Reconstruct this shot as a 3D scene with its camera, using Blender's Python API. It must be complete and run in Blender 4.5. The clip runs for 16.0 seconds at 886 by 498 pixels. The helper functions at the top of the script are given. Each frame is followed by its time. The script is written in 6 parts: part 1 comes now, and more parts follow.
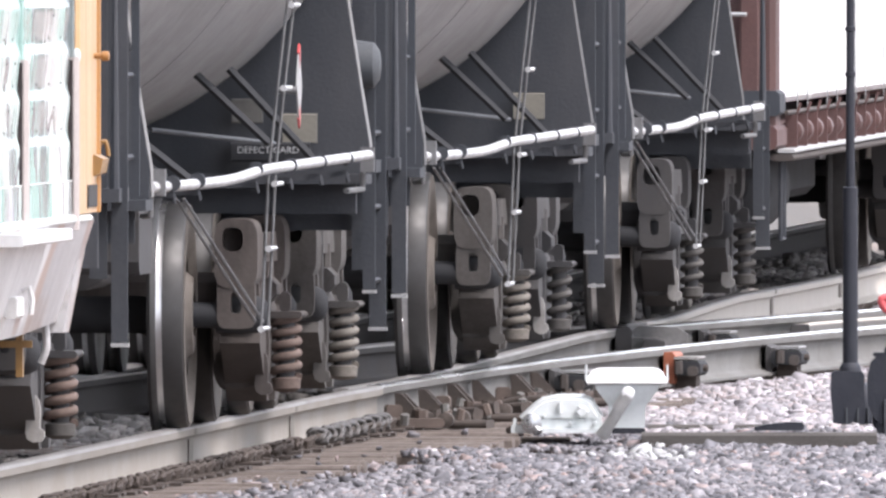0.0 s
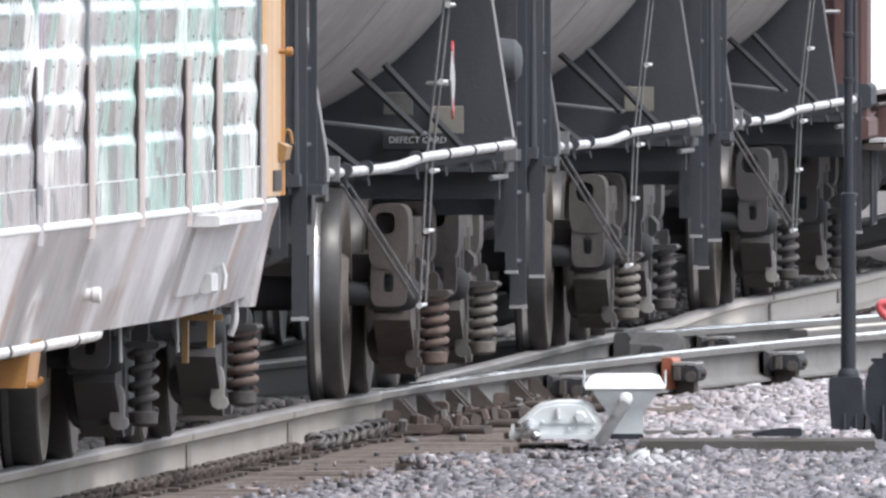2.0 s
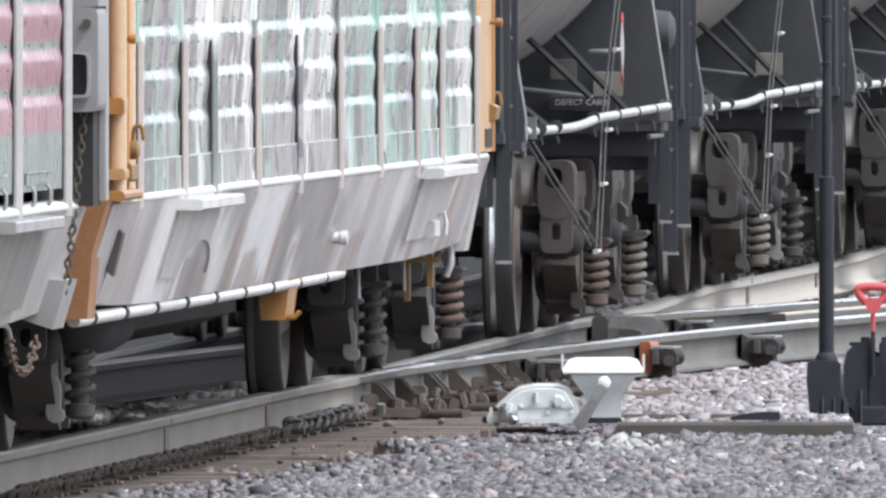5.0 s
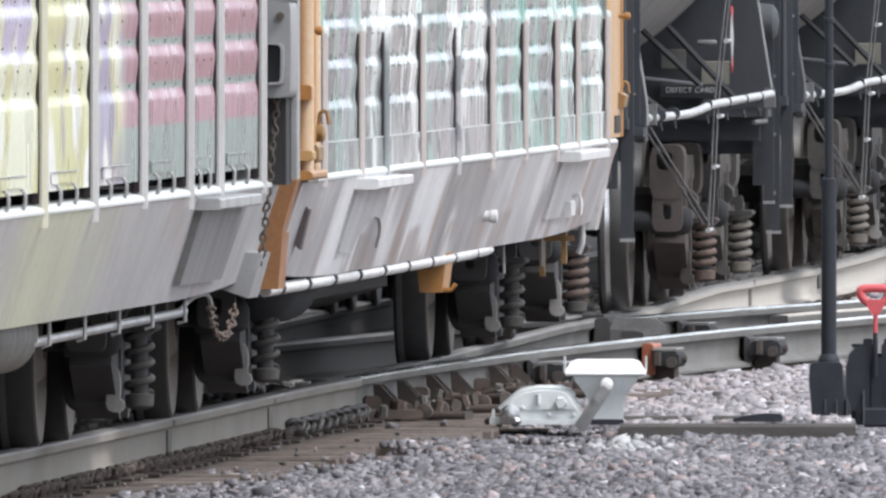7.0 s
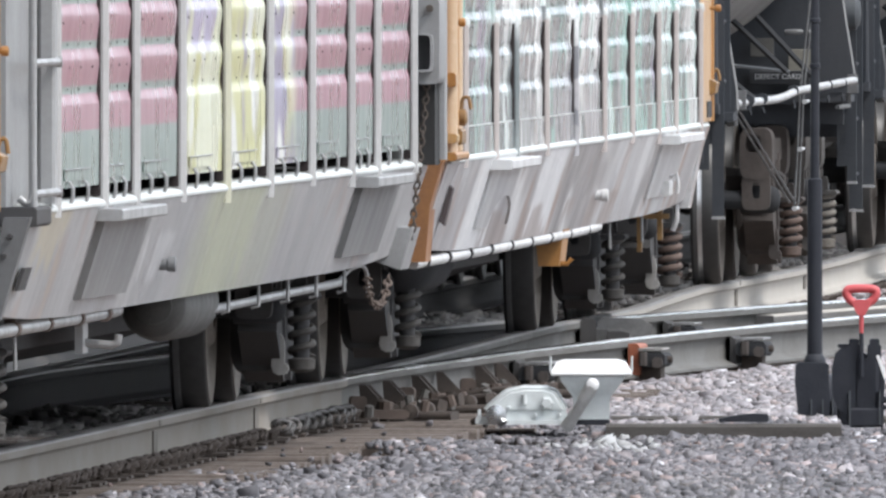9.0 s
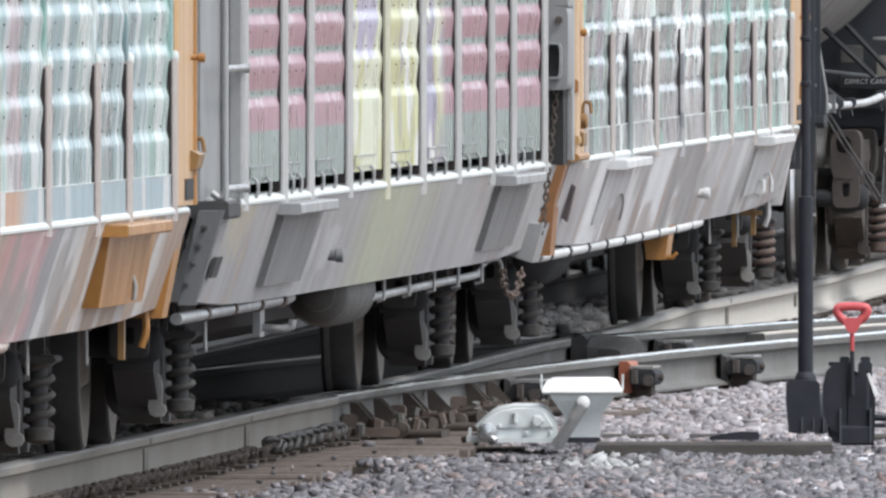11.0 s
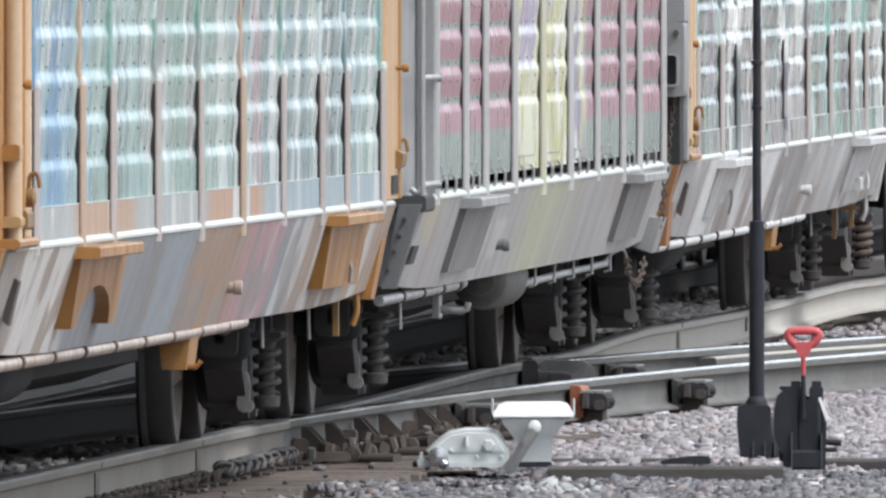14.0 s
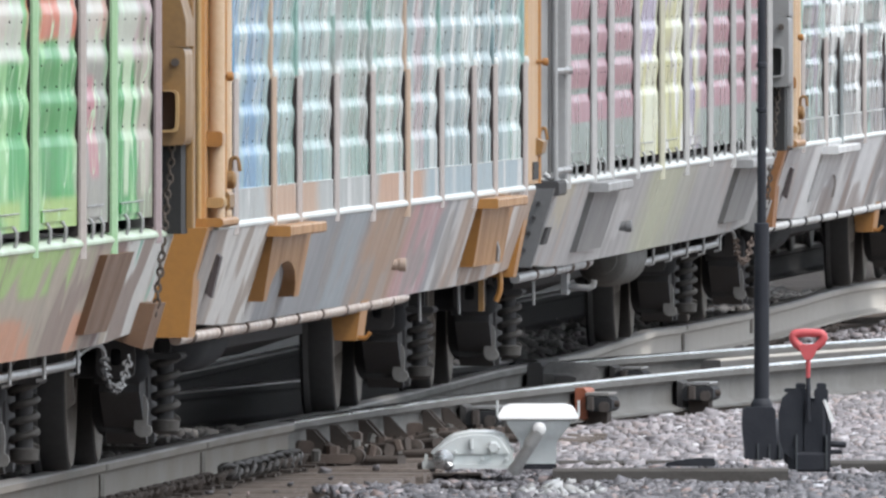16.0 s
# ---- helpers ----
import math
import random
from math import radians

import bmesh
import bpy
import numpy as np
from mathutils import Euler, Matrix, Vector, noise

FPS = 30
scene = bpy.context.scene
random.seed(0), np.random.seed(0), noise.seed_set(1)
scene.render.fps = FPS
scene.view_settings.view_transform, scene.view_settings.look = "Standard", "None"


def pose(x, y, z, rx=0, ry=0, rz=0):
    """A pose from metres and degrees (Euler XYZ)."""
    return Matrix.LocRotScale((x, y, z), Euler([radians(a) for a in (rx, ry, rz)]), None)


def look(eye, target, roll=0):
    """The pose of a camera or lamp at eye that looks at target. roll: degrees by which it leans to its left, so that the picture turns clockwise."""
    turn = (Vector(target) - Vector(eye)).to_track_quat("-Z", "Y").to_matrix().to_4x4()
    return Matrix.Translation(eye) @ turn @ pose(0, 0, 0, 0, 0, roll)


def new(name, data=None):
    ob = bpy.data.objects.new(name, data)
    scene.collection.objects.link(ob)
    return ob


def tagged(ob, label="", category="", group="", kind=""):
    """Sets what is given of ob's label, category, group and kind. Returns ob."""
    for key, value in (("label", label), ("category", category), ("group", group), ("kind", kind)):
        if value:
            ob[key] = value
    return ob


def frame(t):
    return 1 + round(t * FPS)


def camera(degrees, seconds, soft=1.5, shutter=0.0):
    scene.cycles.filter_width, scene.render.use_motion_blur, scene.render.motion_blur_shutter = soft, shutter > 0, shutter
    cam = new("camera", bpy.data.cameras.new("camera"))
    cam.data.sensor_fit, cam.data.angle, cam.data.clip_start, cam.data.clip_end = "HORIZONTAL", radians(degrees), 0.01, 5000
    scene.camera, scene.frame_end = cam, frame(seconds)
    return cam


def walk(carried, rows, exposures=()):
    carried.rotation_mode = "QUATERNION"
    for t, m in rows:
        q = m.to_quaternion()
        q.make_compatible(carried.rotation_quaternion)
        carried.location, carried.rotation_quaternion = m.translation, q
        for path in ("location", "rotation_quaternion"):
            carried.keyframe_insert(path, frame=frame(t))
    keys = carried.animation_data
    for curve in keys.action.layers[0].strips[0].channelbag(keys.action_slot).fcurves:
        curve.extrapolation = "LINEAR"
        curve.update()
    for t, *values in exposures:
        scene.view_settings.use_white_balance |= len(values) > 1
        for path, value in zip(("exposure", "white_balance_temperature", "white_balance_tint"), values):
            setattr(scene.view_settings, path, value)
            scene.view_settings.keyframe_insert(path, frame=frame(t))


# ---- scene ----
# ---------------- camera ----------------
from functools import lru_cache

LENS = 66567.0            # focal length, in units of 1/1568 of the picture width
EYE = 2.22                # eye height over the tie tops
cam = camera(math.degrees(2 * math.atan(784 / LENS)), 16.0, soft=2.55)
# small pans of a long lens on a tripod: seconds, right/left and up/down drift
DRIFT = [(0, 0, 0), (.5, -1, 0), (1, .8, 5.7), (1.5, .2, 10.2), (2, -3.4, 10), (2.5, -9.4, 16.3), (3, -11.7, 3.7),
         (3.5, -21.4, -2.3), (4, -32, -13.4), (5.2, -43, -18.5), (6.5, -45.2, -18), (7, -37.9, -15.5), (7.5, -32.5, -16.1), (8, -46.3, -13.2),
         (8.5, -53.2, -17.6), (9, -62.8, -15.1), (10.2, -74, 4), (11.5, -94.6, 26.8), (12, -119.6, 39.2), (12.5, -133.4, 47.9),
         (13, -157.1, 57.6), (13.5, -152.2, 56.7), (14, -165.5, 59.7), (14.5, -170.1, 61.7), (15, -166.3, 60.1),
         (15.5, -157.5, 59.2), (16, -156.9, 63.4)]
DEG = math.degrees(1 / LENS)
walk(cam, [(t, pose(0, 0, EYE, 90 - 572.8 * DEG + dy * DEG, 0, dx * DEG)) for t, dx, dy in DRIFT],
     exposures=[(0, 1.28, 6650, 16.5), (.7, 1.18, 6650, 14), (1.5, 1.01, 6550, 13), (2.5, .87, 6500, 12), (4, .82, 6500, 11), (7, .68, 6500, 11), (9, .65, 6500, 10), (12, .515, 6500, 9), (16, .50, 6500, 9)])

# ---------------- light ----------------
world = bpy.data.worlds.new("overcast_sky")
scene.world = world
world.use_nodes = True
wn, wl = world.node_tree.nodes, world.node_tree.links
sky = wn.new("ShaderNodeTexSky")
sky.sky_type, sky.sun_disc = "NISHITA", False
SUN_EL, SUN_AZ = radians(56), radians(122)     # azimuth clockwise from +y
sky.sun_elevation, sky.sun_rotation = SUN_EL, SUN_AZ
sky.air_density, sky.dust_density, sky.ozone_density = 1.0, 6.0, 1.0
mixw = wn.new("ShaderNodeMix")
mixw.data_type = "RGBA"
mixw.inputs[0].default_value = 0.75
mixw.inputs[7].default_value = (9.1, 9.9, 10.9, 1)     # the even grey of a clouded sky
wl.new(sky.outputs[0], mixw.inputs[6])
bgw = wn["Background"]
bgw.inputs[1].default_value = 0.13
wl.new(mixw.outputs[2], bgw.inputs[0])
sun = new("sun", bpy.data.lights.new("sun", "SUN"))
sun.data.energy, sun.data.angle, sun.data.color = 1.5, radians(14), (1, 0.98, 0.955)
sd = Vector((math.sin(SUN_AZ) * math.cos(SUN_EL), math.cos(SUN_AZ) * math.cos(SUN_EL), math.sin(SUN_EL)))
sun.matrix_world = look(sd * 80, (0, 0, 0))

# ---------------- materials ----------------
class Nodes:
    """Small helper round a material's node tree."""
    def __init__(self, name):
        self.mat = bpy.data.materials.new(name)
        self.mat.use_nodes = True
        self.t = self.mat.node_tree
        self.b = self.t.nodes["Principled BSDF"]

    def node(self, kind):
        return self.t.nodes.new(kind)

    def link(self, a, b):
        self.t.links.new(a, b)

    def math(self, op, a, b=0.0, clamp=False):
        n = self.node("ShaderNodeMath")
        n.operation, n.use_clamp = op, clamp
        for i, v in enumerate((a, b)):
            if isinstance(v, (int, float)):
                n.inputs[i].default_value = v
            else:
                self.link(v, n.inputs[i])
        return n.outputs[0]

    def coords(self, kind="Object"):
        return self.node("ShaderNodeTexCoord").outputs[kind]

    def noise(self, vec, scale, detail=3, rough=0.55, stretch=(1, 1, 1), shift=(0, 0, 0)):
        m = self.node("ShaderNodeMapping")
        m.inputs["Scale"].default_value, m.inputs["Location"].default_value = stretch, shift
        self.link(vec, m.inputs["Vector"])
        n = self.node("ShaderNodeTexNoise")
        n.inputs["Scale"].default_value, n.inputs["Detail"].default_value, n.inputs["Roughness"].default_value = scale, detail, rough
        self.link(m.outputs[0], n.inputs["Vector"])
        return n.outputs["Fac"]

    def span(self, v, a, b, lo=0.0, hi=1.0):
        n = self.node("ShaderNodeMapRange")
        n.interpolation_type = "SMOOTHSTEP"
        for i, q in enumerate((a, b, lo, hi)):
            n.inputs[i + 1].default_value = q
        self.link(v, n.inputs[0])
        return n.outputs[0]

    def mix(self, fac, a, b, mode="MIX"):
        n = self.node("ShaderNodeMix")
        n.data_type, n.blend_type = "RGBA", mode
        for i, v in ((0, fac), (6, a), (7, b)):
            if isinstance(v, (int, float)):
                n.inputs[i].default_value = v
            elif isinstance(v, tuple):
                n.inputs[i].default_value = (*v[:3], 1)
            else:
                self.link(v, n.inputs[i])
        return n.outputs[2]

    def bump(self, height, strength, dist=0.01):
        n = self.node("ShaderNodeBump")
        n.inputs["Strength"].default_value, n.inputs["Distance"].default_value = strength, dist
        self.link(height, n.inputs["Height"])
        self.link(n.outputs[0], self.b.inputs["Normal"])

    def finish(self, color, rough, metal=0.0):
        self.link(color, self.b.inputs["Base Color"])
        if isinstance(rough, (int, float)):
            self.b.inputs["Roughness"].default_value = rough
        else:
            self.link(rough, self.b.inputs["Roughness"])
        self.b.inputs["Metallic"].default_value = metal
        return self.mat


def worn(name, base, dirt, rough=0.6, metal=0.0, scale=6.0, amount=0.55, stretch=(1, 1, 1), fine=60.0, bump=0.25, lean=0.0, gloss=0.5):
    """Painted or bare surface with stains at two scales; lean shifts how much dirt shows."""
    n = Nodes(name)
    co = n.coords()
    big, small = n.noise(co, scale, 4, 0.6, stretch), n.noise(co, fine, 3, 0.6)
    m = n.math("ADD", n.math("MULTIPLY", big, 0.75), n.math("MULTIPLY", small, 0.25))
    f = n.math("MULTIPLY", n.span(m, 0.38 - lean, 0.66 - lean), amount)
    col = n.mix(f, base, dirt)
    col = n.mix(n.math("MULTIPLY", small, 0.35), col, tuple(c * 0.7 for c in base))
    n.b.inputs["Specular IOR Level"].default_value = gloss
    n.bump(small, bump, 0.006)
    return n.finish(col, n.span(m, 0.3, 0.7, rough - 0.08, min(1, rough + 0.12)), metal)


def ramped(n, fac, stops):
    r = n.node("ShaderNodeValToRGB")
    els = r.color_ramp.elements
    while len(els) < len(stops):
        els.new(0.5)
    for e, (p, c) in zip(els, stops):
        e.position, e.color = p, (*c, 1)
    n.link(fac, r.inputs[0])
    return r.outputs[0]


def sprayed(name, base, layers, rough=0.45, metal=0.15, drips=0.5, dirt=(0.2, 0.19, 0.18), seed=0.0, lines=None, bands=None, tall=0.7, veil=1.0):
    """Spray paint over sheet metal. layers: (y0, y1, z0, z1, colour, density, grain along y) in the car's own metres."""
    n = Nodes(name)
    co = n.coords()
    sep = n.node("ShaderNodeSeparateXYZ")
    n.link(co, sep.inputs[0])
    y, z = sep.outputs[1], sep.outputs[2]
    wav = n.noise(co, 1.0, 3, 0.6, (0, 0.35, 2.2), (seed, 0, 0))
    y = n.math("ADD", y, n.math("MULTIPLY", n.math("SUBTRACT", wav, 0.5), 1.3))
    big, small = n.noise(co, 1.0, 4, 0.6, (1, 0.5, 1.4), (seed, 3, 1)), n.noise(co, 30, 3, 0.6)
    col = n.mix(n.span(big, 0.35, 0.7, 0, 0.5), base, tuple(c * 0.72 for c in base))
    if bands:
        bc, zmin = bands
        fr = n.math("FRACT", n.math("DIVIDE", n.math("SUBTRACT", z, 1.085), 0.163))
        m = n.math("MULTIPLY", n.span(fr, 0.0, 0.06), n.span(fr, 0.83, 0.88, 1, 0))
        m = n.math("MULTIPLY", m, n.span(z, zmin - 0.01, zmin + 0.01))
        col = n.mix(n.math("MULTIPLY", m, 0.9), col, bc)
    for i, (y0, y1, z0, z1, c, dens, grain) in enumerate(layers):
        soft = 0.12 * (y1 - y0) if y1 - y0 < 4 else 0.5
        m = n.math("MULTIPLY", n.span(y, y0 - soft, y0 + soft), n.span(y, y1 - soft, y1 + soft, 1, 0))
        if z0 > -9:
            zz = n.math("ADD", z, n.math("MULTIPLY", n.math("SUBTRACT", wav, 0.5), 0.06))
            m = n.math("MULTIPLY", m, n.math("MULTIPLY", n.span(zz, z0 - 0.02, z0 + 0.02), n.span(zz, z1 - 0.02, z1 + 0.02, 1, 0)))
        if grain:
            g = n.noise(co, 1.0, 2.2, 0.5, (0, grain, tall), (seed + 7.3 * i, i, 2 * i))
            m = n.math("MULTIPLY", m, n.span(g, 0.595 - dens * 0.25, 0.655 - dens * 0.25, 0, veil))
        else:
            m = n.math("MULTIPLY", m, dens)
        col = n.mix(m, col, c)
    if lines:
        lc, lg, lw = lines
        g = n.noise(co, 1.0, 2, 0.5, (0, lg, tall * 1.3), (seed, 40, 9))
        m = n.math("LESS_THAN", n.math("ABSOLUTE", n.math("SUBTRACT", g, 0.5)), lw)
        col = n.mix(n.math("MULTIPLY", m, 0.85), col, lc)
    st = n.noise(co, 1.0, 3, 0.6, (0, 2.2, 0.9), (seed, 11, 0))
    col = n.mix(n.span(st, 0.5, 0.78, 0, drips), col, dirt)
    col = n.mix(n.span(small, 0.4, 0.75, 0, 0.25), col, tuple(c * 0.6 for c in dirt))
    n.bump(n.math("ADD", small, n.math("MULTIPLY", big, 0.6)), 0.2, 0.005)
    return n.finish(col, n.span(st, 0.3, 0.7, rough - 0.12, rough + 0.08), metal)


def ballast_material(name, stops, rough=0.85):
    n = Nodes(name)
    geo = n.node("ShaderNodeNewGeometry")
    co = n.coords()
    col = ramped(n, geo.outputs["Random Per Island"], stops)
    fine = n.noise(co, 45, 3, 0.65)
    col = n.mix(n.span(fine, 0.35, 0.7, 0, 0.45), col, tuple(c * 0.5 for c in stops[1][1]))
    n.bump(fine, 0.4, 0.008)
    return n.finish(col, rough)


STEEL_BLACK = worn("black_car_paint", (0.045, 0.050, 0.058), (0.092, 0.092, 0.098), 0.68, 0.0, 3.0, 0.5, (1, 1, 0.4), gloss=0.16)
BRACE_BLACK = worn("flat_black_brace_paint", (0.038, 0.040, 0.044), (0.064, 0.064, 0.067), 0.75, 0.0, 3.0, 0.5, (1, 1, 0.4), gloss=0.1)
TANK_GREY = worn("grey_tank_paint", (0.235, 0.235, 0.235), (0.14, 0.136, 0.128), 0.5, 0.0, 1.1, 0.7, (0.4, 0.4, 1.2), 25, 0.12)
PIPE_WHITE = worn("white_pipe_paint", (0.44, 0.45, 0.46), (0.28, 0.27, 0.26), 0.42, 0.0, 5.0, 0.45, (1, 1, 1), 40, 0.1)
TRUCK_RUST = worn("rusty_cast_steel", (0.066, 0.057, 0.054), (0.125, 0.11, 0.102), 0.85, 0.0, 4.0, 0.75, (1, 1, 0.6), 50, 0.35, gloss=0.25)
TRUCK_TAN = worn("dusty_cast_steel", (0.10, 0.094, 0.09), (0.056, 0.051, 0.049), 0.9, 0.0, 4.5, 0.7, (1, 1, 0.6), 50, 0.35, gloss=0.25)
TRUCK_DARK = worn("oily_cast_steel", (0.064, 0.063, 0.066), (0.094, 0.09, 0.087), 0.8, 0.0, 4.0, 0.6, (1, 1, 0.6), 50, 0.3, gloss=0.25)
SPRING_RED = worn("rusty_spring_steel", (0.135, 0.095, 0.08), (0.075, 0.06, 0.054), 0.8, 0.0, 9.0, 0.6)
SPRING_TAN = worn("dusty_spring_steel", (0.18, 0.165, 0.145), (0.09, 0.076, 0.066), 0.85, 0.0, 9.0, 0.55)
SPRING_DARK = worn("grimy_spring_steel", (0.080, 0.075, 0.071), (0.050, 0.047, 0.045), 0.8, 0.0, 9.0, 0.6)
TREAD = worn("polished_wheel_tread", (0.052, 0.051, 0.051), (0.03, 0.029, 0.029), 0.45, 0.25, 3.0, 0.5, (1, 1, 1), 30, 0.05)
FLANGE_BRIGHT = worn("bright_worn_flange", (0.62, 0.62, 0.63), (0.34, 0.34, 0.34), 0.30, 0.95, 3.0, 0.5, (1, 1, 1), 30, 0.05)
# dark copy of the tread for wheels in shade under the cars
TREAD_UNLIT = worn("unlit_wheel_tread", (0.045, 0.044, 0.044), (0.028, 0.027, 0.027), 0.7, 0.0, 3.0, 0.5, (1, 1, 1), 30, 0.08)
WHEEL_FACE = worn("rusty_wheel_plate", (0.20, 0.18, 0.16), (0.11, 0.095, 0.085), 0.85, 0.0, 5.0, 0.6)
WHEEL_DULL = worn("dull_wheel_plate", (0.12, 0.105, 0.092), (0.06, 0.052, 0.046), 0.85, 0.0, 5.0, 0.6)
WHITE_TIP = worn("white_step_paint", (0.66, 0.66, 0.66), (0.42, 0.42, 0.40), 0.5)
REFLECT_RED = worn("red_placard_paint", (0.45, 0.05, 0.05), (0.3, 0.05, 0.05), 0.4)
TAN_CARD = worn("tan_card_holder", (0.205, 0.195, 0.165), (0.14, 0.135, 0.118), 0.7, 0.0, 8, 0.4)
BULKHEAD_BROWN = worn("red_brown_paint", (0.085, 0.038, 0.034), (0.05, 0.031, 0.03), 0.65, 0.0, 2.5, 0.6, (1, 1, 0.5))
WRAP_WHITE = worn("white_lumber_wrap", (0.88, 0.88, 0.88), (0.82, 0.82, 0.83), 0.45, 0.0, 2.0, 0.4, (1, 1, 0.4), 18, 0.1)
ORANGE = worn("weathered_orange_paint", (0.40, 0.19, 0.05), (0.20, 0.105, 0.045), 0.38, 0.0, 2.6, 0.6, (1, 1, 0.35), 40, 0.15)
POST_GREY = worn("galvanised_post", (0.36, 0.365, 0.37), (0.22, 0.215, 0.21), 0.42, 0.25, 4.0, 0.5, (1, 1, 0.25), 40, 0.12)
DARK_GREY = worn("dark_grey_end_paint", (0.155, 0.16, 0.165), (0.09, 0.085, 0.085), 0.55, 0.0, 3.0, 0.5, (1, 1, 0.3), 40, 0.12)
MID_GREY = worn("mid_grey_panel_paint", (0.27, 0.275, 0.28), (0.19, 0.18, 0.175), 0.55, 0.0, 3.0, 0.5, (1, 0.6, 0.3), 40, 0.12)
SILL_PALE = worn("pale_sill_paint", (0.58, 0.61, 0.60), (0.38, 0.375, 0.37), 0.4, 0.0, 1.5, 0.35, (1, 0.8, 1), 40, 0.1)
DULL_STEEL = worn("dull_rod_steel", (0.17, 0.175, 0.18), (0.09, 0.085, 0.085), 0.5, 0.2, 9.0, 0.5)
SLATE = worn("slate_grey_paint", (0.075, 0.082, 0.09), (0.05, 0.05, 0.055), 0.6, 0.0, 5.0, 0.4, gloss=0.3)
GOLD_BROWN = worn("weathered_gold_brown_paint", (0.27, 0.155, 0.055), (0.14, 0.085, 0.05), 0.42, 0.0, 3.0, 0.6, (1, 1, 0.4), 40, 0.2)
SHEEN_GOLD = worn("pale_gold_sheen_paint", (0.60, 0.47, 0.35), (0.44, 0.28, 0.13), 0.26, 0.0, 3.0, 0.6, (1, 1, 0.2), 40, 0.1)
FADED_TAN = worn("faded_tan_orange_paint", (0.53, 0.345, 0.185), (0.42, 0.215, 0.075), 0.4, 0.0, 3.0, 0.6, (1, 4, 0.2), 40, 0.12)
GOLD_EDGE = worn("worn_gold_edge_paint", (0.46, 0.30, 0.13), (0.28, 0.18, 0.09), 0.42, 0.0, 5.0, 0.5)
COLUMN_DARK = worn("dark_brown_column_paint", (0.075, 0.058, 0.06), (0.045, 0.038, 0.038), 0.6, 0.0, 4.0, 0.5)
LINE_RUSTY = worn("pale_pipe_with_rust", (0.50, 0.43, 0.38), (0.25, 0.145, 0.095), 0.45, 0.1, 3.5, 0.75, (1, 1.5, 1), 40, 0.15)
MACHINE_STEEL = worn("bare_lever_steel", (0.45, 0.45, 0.445), (0.26, 0.25, 0.24), 0.45, 0.1, 9.0, 0.5)
CRANK_STEEL = worn("greasy_polished_crank_steel", (0.50, 0.51, 0.52), (0.20, 0.205, 0.22), 0.28, 0.8, 8.0, 0.6)
SHOE_GREY = worn("dusty_brake_shoe", (0.31, 0.30, 0.29), (0.18, 0.17, 0.16), 0.85, 0.0, 8.0, 0.5)
CHAIN = worn("grimy_chain_steel", (0.09, 0.075, 0.066), (0.15, 0.115, 0.09), 0.7, 0.3, 20.0, 0.6)
# near-black web: the shade under the train is put into this colour
RAIL_UNDER_SHADE = worn("shade_black_rail", (0.055, 0.054, 0.055), (0.085, 0.08, 0.076), 0.9, 0.0, 2.0, 0.5, gloss=0.1)
VOID_BLACK = worn("dark_interior", (0.022, 0.022, 0.023), (0.04, 0.04, 0.04), 0.8, 0.0, 3, 0.4)
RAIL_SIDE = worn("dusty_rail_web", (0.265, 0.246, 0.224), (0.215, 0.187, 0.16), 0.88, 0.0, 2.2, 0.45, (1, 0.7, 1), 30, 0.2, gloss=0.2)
# darker copy of the rail web, with its shaded side put into the colour
RAIL_SHADE = worn("shaded_rail_web", (0.15, 0.147, 0.14), (0.10, 0.09, 0.08), 0.75, 0.1, 1.4, 0.6, (1, 0.7, 1), 30, 0.2)
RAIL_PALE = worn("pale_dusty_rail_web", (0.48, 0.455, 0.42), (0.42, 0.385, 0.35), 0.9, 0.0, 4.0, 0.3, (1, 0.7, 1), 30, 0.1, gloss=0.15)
RAIL_TOP = worn("shiny_rail_head", (0.78, 0.79, 0.79), (0.60, 0.60, 0.60), 0.2, 0.9, 2.0, 0.4, (1, 0.2, 1), 20, 0.05)
RAIL_DULL = worn("dull_rail_head", (0.29, 0.28, 0.27), (0.19, 0.17, 0.155), 0.5, 0.5, 2.0, 0.5, (1, 0.3, 1), 20, 0.08)
FROG_GREY = worn("dusty_frog_casting", (0.20, 0.20, 0.20), (0.11, 0.107, 0.104), 0.85, 0.0, 6.0, 0.7, (1, 1, 1), 40, 0.3)
TIMBER_DARK = worn("dark_tie_timber", (0.090, 0.083, 0.078), (0.05, 0.045, 0.042), 0.9, 0.0, 3.0, 0.7, (1, 6, 6), 70, 0.5)
TIMBER = worn("weathered_tie_timber", (0.150, 0.124, 0.110), (0.084, 0.068, 0.060), 0.9, 0.0, 3.0, 0.7, (6, 1, 1), 70, 0.5)
CLIP_IRON = worn("oiled_clip_iron", (0.068, 0.057, 0.052), (0.122, 0.10, 0.087), 0.85, 0.0, 12.0, 0.6, gloss=0.25)
CLIP_STEEL = worn("greasy_spring_clip_steel", (0.085, 0.082, 0.082), (0.16, 0.145, 0.135), 0.5, 0.3, 12.0, 0.5)
PLATE_RUST = worn("rusty_plate", (0.135, 0.103, 0.088), (0.078, 0.064, 0.058), 0.88, 0.0, 7.0, 0.6)
MACHINE = worn("pale_grey_machine_paint", (0.69, 0.73, 0.735), (0.46, 0.475, 0.475), 0.22, 0.0, 6.0, 0.35, (1, 1, 1), 30, 0.1)
RED_GRIP = worn("red_plastic", (0.60, 0.10, 0.11), (0.45, 0.07, 0.07), 0.4, 0.0, 10, 0.3, (1, 1, 1), 40, 0.05)
CAST_BLACK = worn("black_cast_iron", (0.021, 0.023, 0.031), (0.042, 0.045, 0.054), 0.55, 0.0, 9, 0.5, gloss=0.28)
